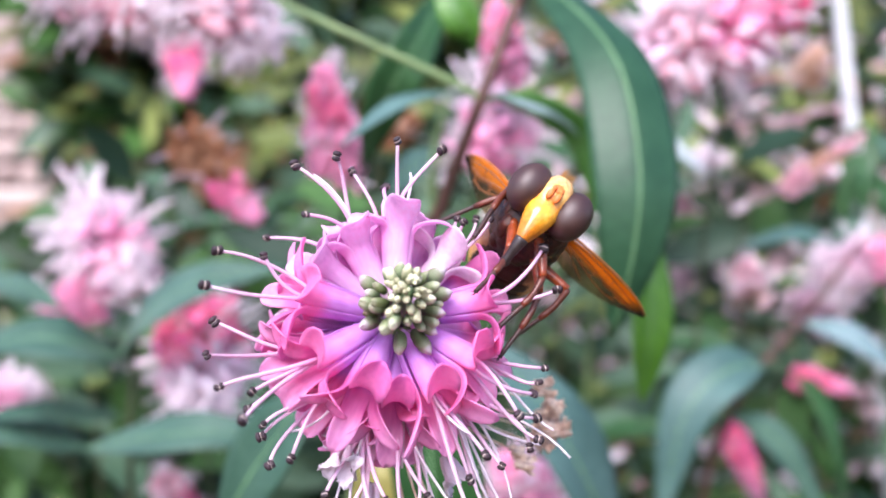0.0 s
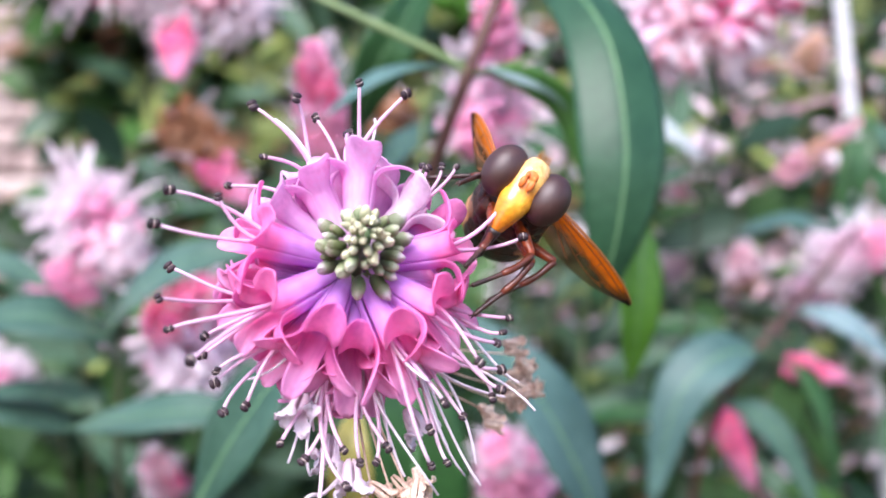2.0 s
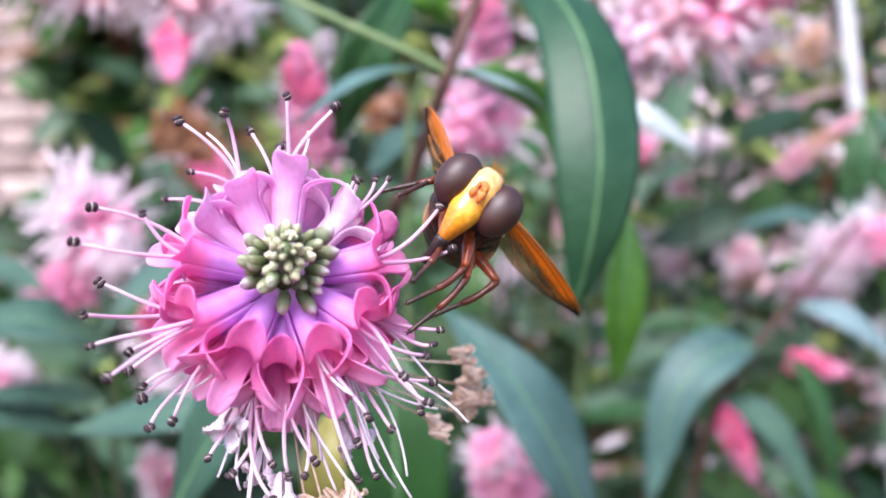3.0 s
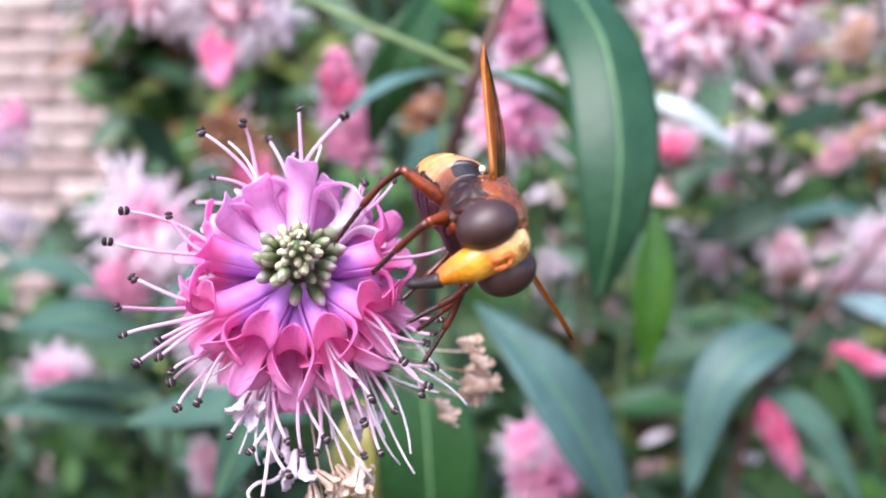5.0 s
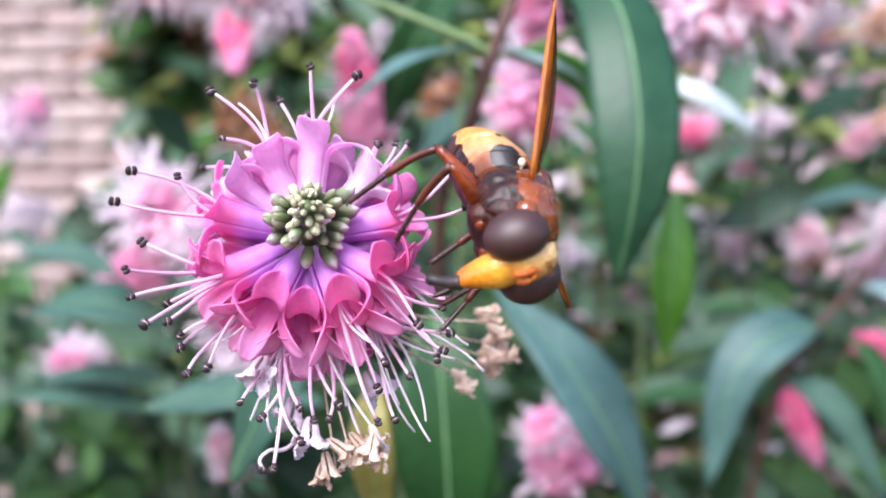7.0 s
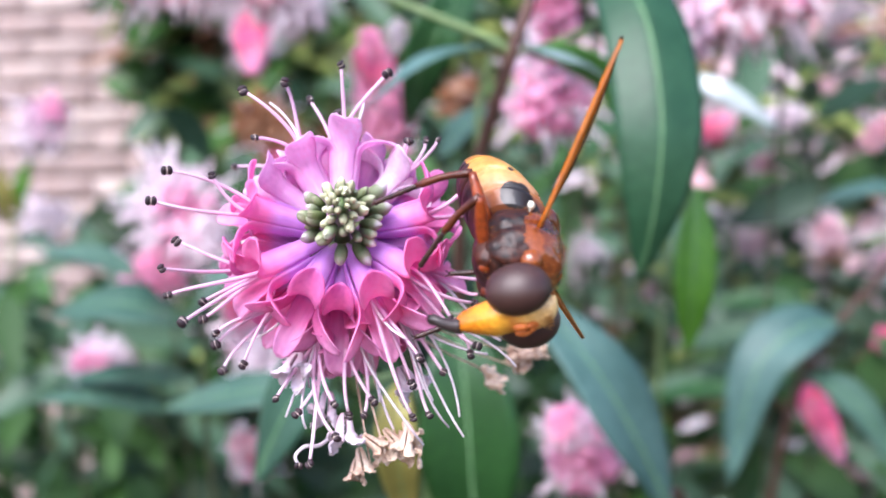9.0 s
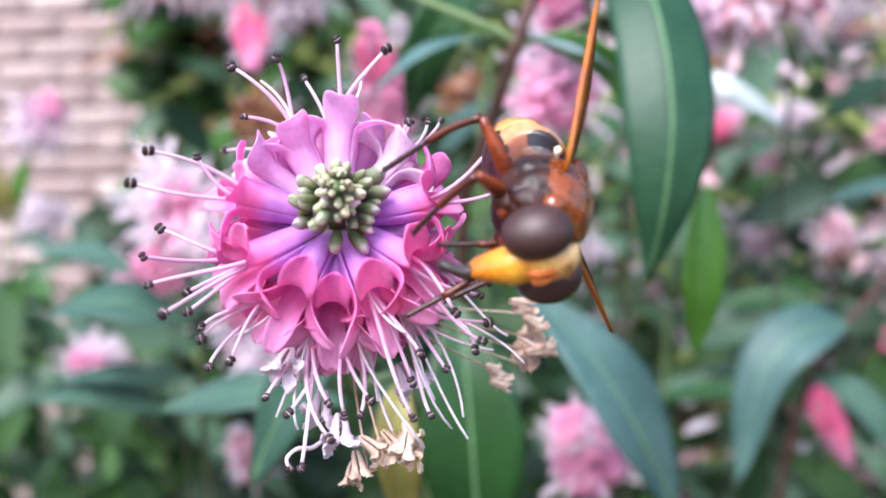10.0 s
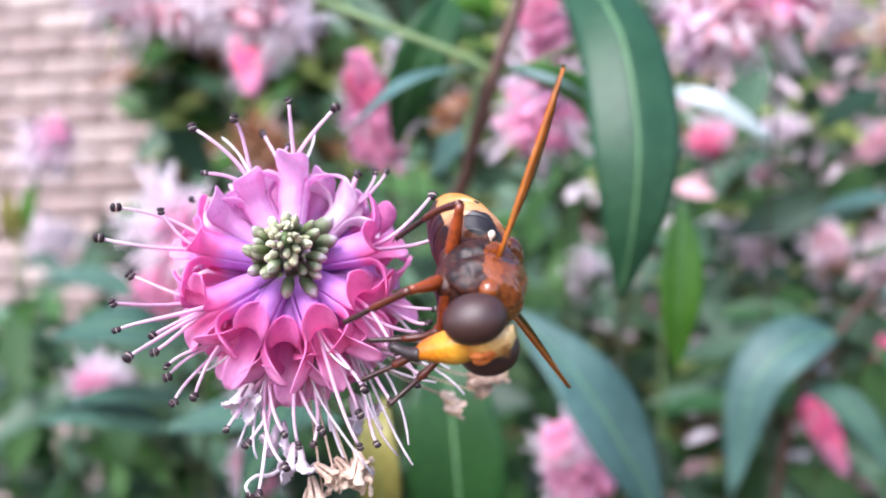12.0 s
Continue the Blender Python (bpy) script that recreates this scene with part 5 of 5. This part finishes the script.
far_blossom((0.1411, 0.4504, 0.9722), (0.134, 0.4302, 0.9946), 0.0087, ("tan", "dusty"), "dusty withered pink shrub blossom", 34)
far_blossom((0.1369, 0.5521, 1.0205), (0.1259, 0.531, 1.0294), 0.0113, ("pale", "dusty"), "small faded pink shrub blossom", 28)
far_blossom((0.0264, 0.4377, 0.968), (0.0233, 0.4176, 0.9813), 0.0082, ("white", "white"), "small white shrub blossom in the leaves", 24)
far_blossom((0.1215, 0.4447, 1.0403), (0.1088, 0.4344, 1.0424), 0.0067, ("white", "white"), "small white crumpled blossom beside the drooping leaf", 22)
far_blossom((0.1798, 0.4545, 0.9699), (0.162, 0.4327, 0.9763), 0.0109, ("dusty", "pale"), "dusty pink shrub blossom among twigs", 34)
far_blossom((-0.1032, 0.3307, 0.8969), (-0.1049, 0.3109, 0.9129), 0.0074, ("hot", "dusty"), "small dark pink blossom in the shade", 28)
far_blossom((-0.2985, 0.5033, 0.9846), (-0.2888, 0.4848, 1.0015), 0.012, ("white", "white"), "small white shrub blossom in the leaves", 14)


# ---- the shrub's mass of leaves ----
def leaf_mass(name, label, count, box, size, mats, seed, lean=0.5, gaps=-0.25, stems=0):
    """Many small leaves that fill a block of growth from the soil up, with its own woody stems."""
    rnd = random.Random(seed)
    verts, faces, mi = [], [], []
    (x0, x1), (y0, y1), (z0, z1) = box
    for i in range(count):
        y = y0 + (y1 - y0) * rnd.random() ** 1.3
        p = Vector((rnd.uniform(x0, x1), y, z0 + (z1 - z0) * rnd.random() ** 0.8))
        p.z += 0.05 * noise.noise(p * 5) if z0 < p.z else 0
        if noise.noise(p * 9) < gaps:
            continue
        d = Vector((rnd.uniform(-1, 1), rnd.uniform(-0.9, 0.3), rnd.uniform(-0.5, 0.8))).normalized()
        n = Vector((rnd.uniform(-lean, lean), -0.6, rnd.uniform(0.1, 1.1)))
        n = (n - d * n.dot(d)).normalized()
        sd = d.cross(n)
        l = size * rnd.uniform(0.6, 1.5)
        w = l * rnd.uniform(0.14, 0.22)
        k = rnd.randrange(len(mats))
        base = len(verts)
        for s, ww in ((0, 0.08), (0.2, 0.7), (0.45, 1.0), (0.75, 0.7), (1.0, 0.05)):
            c = p + d * (l * s) - Vector((0, 0, 1)) * (l * 0.25 * s * s)
            for q in (-1, 0, 1):
                v = c + sd * (q * w * ww) + n * (w * 0.2 * abs(q))
                verts.append((v.x, v.y, max(v.z, 0.005)))
        for s in range(4):
            for v in range(2):
                a = base + s * 3 + v
                faces.append((a, a + 1, a + 4, a + 3))
                mi.append(k)
    for i in range(stems):
        x, y = rnd.uniform(x0, x1), rnd.uniform(y0 + (y1 - y0) * 0.3, y1)
        r = rnd.uniform(0.5, 1.0) * min(0.006, size * 0.08)
        base = len(verts)
        for q in range(7):
            u = q / 6
            cx, cy = x + 0.05 * noise.noise((i, u * 2, 0.3)), y + 0.05 * noise.noise((i, u * 2, 7.3))
            for a in range(5):
                t = math.tau * a / 5
                verts.append((cx + r * (1.2 - 0.7 * u) * math.cos(t), cy + r * (1.2 - 0.7 * u) * math.sin(t), z1 * 0.92 * u))
        for q in range(6):
            for a in range(5):
                faces.append((base + q * 5 + a, base + q * 5 + (a + 1) % 5, base + q * 5 + 5 + (a + 1) % 5, base + q * 5 + 5 + a))
                mi.append(len(mats))
    me = bpy.data.meshes.new(name)
    me.from_pydata(verts, [], faces)
    for m in (*mats, STEM_DARK):
        me.materials.append(m)
    me.polygons.foreach_set("material_index", mi)
    me.polygons.foreach_set("use_smooth", [True] * len(faces))
    tagged(new(name, me), label, "foliage", kind="stuff")


def island(name, dark, light, rough=0.5):
    """Leaf colour that differs from leaf to leaf."""
    m = bpy.data.materials.new(name)
    m.use_nodes = True
    n, link = m.node_tree.nodes, m.node_tree.links.new
    g, cr = n.new("ShaderNodeNewGeometry"), n.new("ShaderNodeValToRGB")
    cr.color_ramp.elements[0].color, cr.color_ramp.elements[1].color = (*dark, 1), (*light, 1)
    link(g.outputs["Random Per Island"], cr.inputs[0])
    b = n["Principled BSDF"]
    link(cr.outputs[0], b.inputs["Base Color"])
    b.inputs["Roughness"].default_value = rough
    b.inputs["Specular IOR Level"].default_value = 0.3
    tr, ms = n.new("ShaderNodeBsdfTranslucent"), n.new("ShaderNodeMixShader")
    link(cr.outputs[0], tr.inputs[0])
    ms.inputs[0].default_value = 0.12
    link(b.outputs[0], ms.inputs[1])
    link(tr.outputs[0], ms.inputs[2])
    link(ms.outputs[0], n["Material Output"].inputs["Surface"])
    return m


MASS_GREEN = island("mass_green", (0.004, 0.016, 0.004), (0.05, 0.125, 0.026), 0.5)
MASS_BLUE = island("mass_blue_green", (0.01, 0.032, 0.016), (0.09, 0.17, 0.095), 0.45)
MASS_OLIVE = island("mass_olive", (0.05, 0.065, 0.014), (0.3, 0.36, 0.1), 0.5)
MASS_PALE = island("mass_pale_petals", (0.62, 0.42, 0.46), (0.92, 0.86, 0.88), 0.6)
MASS_BROWN = island("mass_brown", (0.05, 0.02, 0.01), (0.36, 0.18, 0.09), 0.7)
MASS_PINK = island("mass_faded_petals", (0.5, 0.25, 0.27), (0.8, 0.6, 0.62), 0.6)
leaf_mass("shrub_leaves", "dense blue-green leaves of the flowering shrub", 5200, ((-0.3, 0.8), (0.42, 0.8), (0.0, 1.04)), 0.042, (MASS_GREEN, MASS_BLUE, MASS_BLUE, MASS_GREEN), 1, stems=26)
leaf_mass("shrub_twigs", "olive and brown twiggy growth with faded flowers", 6500, ((0.02, 0.8), (0.5, 0.95), (0.0, 1.34)), 0.026, (MASS_OLIVE, MASS_GREEN, MASS_BROWN, MASS_GREEN, MASS_BLUE, MASS_OLIVE, MASS_PINK, MASS_OLIVE), 2, stems=40)
leaf_mass("faded_petals", "scattered pale faded florets on the twigs", 1900, ((0.02, 0.75), (0.5, 0.9), (0.72, 1.32)), 0.018, (MASS_PALE, MASS_PINK, MASS_PALE), 7)
leaf_mass("hedge_leaves", "dark green hedge behind the shrub", 9000, ((-0.34, 2.2), (1.1, 1.7), (0.0, 1.9)), 0.07, (MASS_GREEN, MASS_OLIVE, MASS_BLUE, MASS_BLUE), 3, stems=40)
leaf_mass("low_leaves", "low dark leaves before the brick wall", 5200, ((-0.8, 0.0), (0.45, 0.9), (0.0, 0.945)), 0.045, (MASS_GREEN, MASS_BLUE, MASS_GREEN), 4, stems=26)
leaf_mass("far_hedge", "tall hedge closing the garden behind", 18000, ((-1.0, 3.0), (2.05, 2.5), (0.0, 2.1)), 0.16, (MASS_GREEN, MASS_BLUE, MASS_BROWN, MASS_GREEN, MASS_OLIVE), 6, gaps=-2, stems=30)


def post(name, foot, head, radius, mat_, label, category):
    """A thin tube with a rounded cap."""
    ob = thing(name, label, category)
    a, b = Vector(foot), Vector(head)
    bm = bmesh.new()
    tube(bm, [a, a.lerp(b, 0.02), a.lerp(b, 0.98), b], [radius * 1.05, radius, radius, radius], 20)
    part("tube", bm, mat_, ob)
    bm = bmesh.new()
    up = (b - a).normalized()
    tube(bm, [b - up * radius * 2, b, b + up * radius * 0.5, b + up * radius * 0.8], [radius * 1.12, radius * 1.12, radius * 0.95, radius * 0.4], 20)
    part("cap", bm, mat_, ob)


WHITE_TOP, WHITE_LOW = Vector((0.2246, 0.58, 1.2118)), Vector((0.2424, 0.5788, 1.0796))
post("garden_cane", WHITE_LOW + (WHITE_LOW - WHITE_TOP) * (WHITE_LOW.z / (WHITE_TOP.z - WHITE_LOW.z)), WHITE_TOP, 0.0044, PIPE, "leaning white plastic garden cane behind the shrub", "cane")
# Tan floret spike added in place of an orange terracotta patch.
far_blossom((0.1831, 0.4972, 1.0898), (0.1865, 0.4875, 1.1064), 0.0093, ("tan", "tan"), "tan floret spike standing in for a terracotta patch", 36)

brick_wall()


# ---- what moves ----
FLIGHT = [
    (0, 0.00839, 0.07737, 1.00320, -36.4, -13.3, -84.2),
    (0.5, 0.00939, 0.07780, 1.00396, -31.6, -3.8, -94.0),
    (1, 0.00929, 0.07774, 1.00156, -36.8, -5.4, -89.3),
    (1.5, 0.00987, 0.07782, 1.00159, -35.5, 0.4, -93.6),
    (2, 0.00992, 0.07729, 1.00086, -33.1, -1.6, -91.6),
    (2.5, 0.01124, 0.07703, 1.00185, -36.6, -0.8, -93.8),
    (3, 0.01184, 0.07723, 1.00107, -37.5, -1.5, -92.3),
    (5, 0.01361, 0.06109, 0.99904, -72.6, 26.8, -80.6),
    (5.5, 0.01408, 0.06082, 0.99822, -74.7, 29.9, -80.9),
    (6, 0.01389, 0.06081, 0.99658, -80.3, 30.4, -87.2),
    (6.5, 0.01480, 0.06091, 0.99632, -80.1, 33.3, -84.8),
    (8.5, 0.01314, 0.06036, 0.99292, -96.9, 48.8, -101.3),
    (9, 0.01243, 0.06054, 0.99228, -90.6, 45.7, -91.1),
    (9.5, 0.01374, 0.06060, 0.99387, -88.4, 47.1, -88.9),
    (10, 0.01334, 0.06098, 0.99490, -94.3, 40.8, -96.4),
    (10.5, 0.01348, 0.06126, 0.99521, -92.2, 39.5, -97.1),
    (11, 0.01323, 0.06088, 0.99467, -99.9, 38.7, -102.1),
    (11.5, 0.01316, 0.06075, 0.99463, -94.1, 40.4, -94.6),
    (12, 0.01453, 0.06035, 0.99257, -91.9, 46.0, -93.3),
]
RIGHT_WING = [
    (0, -16, -39, -46),
    (0.5, -2, -44, -54),
    (1, -20, -45, -44),
    (1.5, -9, -49, -52),
    (2, -20, -49, -45),
    (2.5, -3, -47, -51),
    (3, -14, -47, -42),
    (5, -13, -17, -60),
    (5.5, -17, -19, -57),
    (6, -19, -13, -38),
    (6.5, -18, -14, -44),
    (8.5, -22, -25, -58),
    (9, -32, -7, -33),
    (9.5, -19, -6, -35),
    (10, -10, -18, -61),
    (10.5, -13, -25, -62),
    (11, -17, -21, -50),
    (11.5, -27, -18, -42),
    (12, -28, -13, -35),
]
LEFT_WING = [
    (0, 2, -21, 37),
    (0.5, -14, -26, 41),
    (1, -2, -27, 37),
    (1.5, -13, -30, 41),
    (2, -15, -28, 42),
    (2.5, -18, -28, 43),
    (3, -15, -28, 47),
    (5, 2, -8, 17),
    (5.5, 5, -14, 18),
    (6, 2, -20, 35),
    (6.5, -2, -11, 29),
    (8.5, -5, -31, 21),
    (9, 3, -28, 16),
    (9.5, -9, 0, 12),
    (10, 4, -21, 12),
    (10.5, 1, -21, 12),
    (11, 17, -32, 1),
    (11.5, 13, -28, 0),
    (12, 9, -31, 2),
]
# degrees by which the head is turned to its right and rolled against the body
HEAD_TURN = [(0, 0, 0), (3, 0, 0), (5, -4, 6), (6.5, -4, 7), (8.5, -6, 8), (9.5, -6, 8), (10.5, -6, 8), (12, -6, 8)]
# degrees by which the abdomen swings to its left and bends down
TAIL_SWING = [(0, 0, 24), (3, 0, 24), (5, -3, 0), (6.5, -3, 0), (8.5, -6, 0), (9.5, -8, 0), (10, -18, 0), (10.5, -24, 0), (11, -22, 0), (12, -18, 0)]
# seconds, where the foot stands and towards what the knee points: fore, mid and hind of the right side, then of the left
FORE_RIGHT = ((0, (0.0016, 0.066, 0.9949), (0.0079, 0.07, 0.9994)), (3, (0.0062, 0.066, 0.9928), (0.0122, 0.07, 0.9953)), (5, (0.007, 0.06, 0.9927), (0.0093, 0.063, 0.994)), (6.5, (0.008, 0.06, 0.9922), (0.01, 0.063, 0.994)), (9.5, (0.0066, 0.061, 0.9909), (0.0095, 0.061, 0.9906)), (10.5, (0.0053, 0.06, 0.9938), (0.0088, 0.061, 0.9945)), (12, (0.0054, 0.06, 0.9884), (0.0107, 0.06, 0.9885)))
MID_RIGHT = ((0, (0.0024, 0.071, 1.0013), (0.0034, 0.072, 1.0061)), (3, (0.0051, 0.071, 1.0013), (0.0071, 0.072, 1.0051)), (5, (0.0046, 0.06, 0.9949), (0.0109, 0.058, 0.9998)), (6.5, (0.0052, 0.06, 0.9943), (0.0122, 0.058, 0.9994)), (9.5, (0.0044, 0.06, 0.9913), (0.0101, 0.058, 0.9944)), (10.5, (0.0035, 0.06, 0.9952), (0.0092, 0.058, 0.9983)), (12, (0.0036, 0.059, 0.99), (0.011, 0.057, 0.9932)))
HIND_RIGHT = ((0, (-0.0012, 0.076, 1.0025), (-0.0, 0.075, 1.0051)), (3, (0.0025, 0.076, 1.0017), (0.0044, 0.075, 1.0053)), (5, (0.001, 0.062, 0.9973), (0.0079, 0.06, 1.0024)), (6.5, (0.001, 0.062, 0.9967), (0.0095, 0.06, 1.0015)), (9.5, (0.0003, 0.062, 0.9968), (0.0096, 0.06, 0.999)), (10.5, (0.0024, 0.062, 0.9991), (0.0094, 0.06, 1.0021)), (12, (0.0069, 0.064, 0.9966), (0.0113, 0.06, 1.0)))
FORE_LEFT = ((0, (0.0048, 0.07, 0.9936), (0.0105, 0.071, 0.9945)), (3, (0.0061, 0.07, 0.9922), (0.0124, 0.071, 0.9924)), (5, (0.0072, 0.063, 0.9906), (0.0113, 0.066, 0.9897)), (6.5, (0.0077, 0.063, 0.9897), (0.0116, 0.066, 0.99)), (9.5, (0.0079, 0.064, 0.9857), (0.0101, 0.067, 0.985)), (10.5, (0.0052, 0.063, 0.9909), (0.0081, 0.066, 0.9897)), (12, (0.0034, 0.062, 0.9843), (0.0112, 0.065, 0.9834)))
MID_LEFT = ((0, (0.0049, 0.071, 0.9908), (0.0083, 0.071, 0.9932)), (3, (0.0063, 0.071, 0.9897), (0.0105, 0.071, 0.9917)), (5, (0.0084, 0.064, 0.9871), (0.0127, 0.067, 0.9904)), (6.5, (0.0094, 0.064, 0.9863), (0.0131, 0.067, 0.9905)), (9.5, (0.0025, 0.063, 0.9855), (0.0089, 0.068, 0.9849)), (10.5, (0.0032, 0.063, 0.988), (0.0084, 0.067, 0.9897)), (12, (0.0065, 0.062, 0.9828), (0.0107, 0.066, 0.9833)))
HIND_LEFT = ((0, (0.0061, 0.075, 0.992), (0.0089, 0.075, 0.9939)), (3, (0.0077, 0.075, 0.9906), (0.011, 0.075, 0.9915)), (5, (0.0073, 0.068, 0.9893), (0.0109, 0.069, 0.9885)), (6.5, (0.0082, 0.068, 0.9883), (0.0114, 0.069, 0.9883)), (9.5, (0.007, 0.068, 0.9856), (0.0102, 0.07, 0.9849)), (10.5, (0.0037, 0.068, 0.9895), (0.0085, 0.07, 0.9894)), (12, (0.0058, 0.068, 0.9855), (0.0108, 0.069, 0.9833)))
FEET = (FORE_RIGHT, MID_RIGHT, HIND_RIGHT, FORE_LEFT, MID_LEFT, HIND_LEFT)


def leg_at(rows, t):
    for (a, foot, knee), (b, foot2, knee2) in zip(rows, rows[1:]):
        if a <= t <= b:
            u = (t - a) / (b - a)
            return Vector(foot).lerp(Vector(foot2), u), Vector(knee).lerp(Vector(knee2), u)
    return Vector(rows[-1][1]), Vector(rows[-1][2])


# turns a part built along X, with its back to Z, so that it runs along Z with its back to X
UPRIGHT = Matrix(((0, 0, 1, 0), (0, -1, 0, 0), (1, 0, 0, 0), (0, 0, 0, 1)))


def between(rows, t):
    """The pose of the keyed thing at t, between two of its rows."""
    for (a, m), (b, k) in zip(rows, rows[1:]):
        if a <= t <= b:
            return m.lerp(k, (t - a) / (b - a))
    return rows[-1][1]


def reared(t):
    """Degrees by which the body is reared up behind the bowed head."""
    return 18 if t < 4 else 0


def motions():
    flight = [(t, pose(x, y, z, rx, ry, rz) @ pose(NECK * FLY_SIZE * MM, 0, 0, 0, -reared(t), 0) @ pose(-NECK * FLY_SIZE * MM, 0, 0)) for t, x, y, z, rx, ry, rz in FLIGHT]
    walk(FLY, flight)
    walk(HEAD, [(t, pose(NECK * MM, 0, 0, 0, reared(t), 0) @ pose(0, 0, 0, roll, 0, -turn)) for t, turn, roll in HEAD_TURN])
    walk(ABDOMEN_PART, [(t, pose(*mm(*WAIST), 0, bend, swing)) for t, swing, bend in TAIL_SWING])
    for wing, rows, s in ((WINGS[0], LEFT_WING, 1), (WINGS[1], RIGHT_WING, -1)):
        walk(wing, [(t, pose(-0.8 * MM, 3.6 * s * MM, 1.8 * MM, (4 if s > 0 else -12) if t < 4 else 11, reared(t), 0) @ pose(0, 0, 0, rx, ry, rz) @ pose(0, 0, 0, 0, 0 if t < 4 else -9 * s if t < 7 else -3 * s, 0)) for t, rx, ry, rz in rows])
    for (femur, tibia, s, hip, thigh, shin), feet in zip(LEGS, FEET):
        upper, lower = [], []
        for t in (i * 0.25 for i in range(49)):
            m = between(flight, t)
            h = mm(*hip)
            foot, bent = leg_at(feet, t)
            aim = (m.inverted() @ foot) / FLY_SIZE - h
            far = min(max(aim.length / MM, abs(shin - thigh) + 0.4), (thigh + shin) * 0.985)
            x = aim.normalized()
            z = (m.inverted() @ bent) / FLY_SIZE - h
            z = (z - x * z.dot(x)).normalized()
            along = (thigh ** 2 - shin ** 2 + far ** 2) / (2 * far)
            knee = h + (x * along + z * math.sqrt(max(0.01, thigh ** 2 - along ** 2))) * MM
            upper.append((t, Matrix.Translation(h) @ axes(knee - h, z).to_4x4()))
            lower.append((t, Matrix.Translation(knee) @ (axes(h + x * far * MM - knee, z).to_4x4())))
        walk(femur, [(t, m @ UPRIGHT) for t, m in upper])
        walk(tibia, [(t, m @ UPRIGHT) for t, m in lower])


motions()
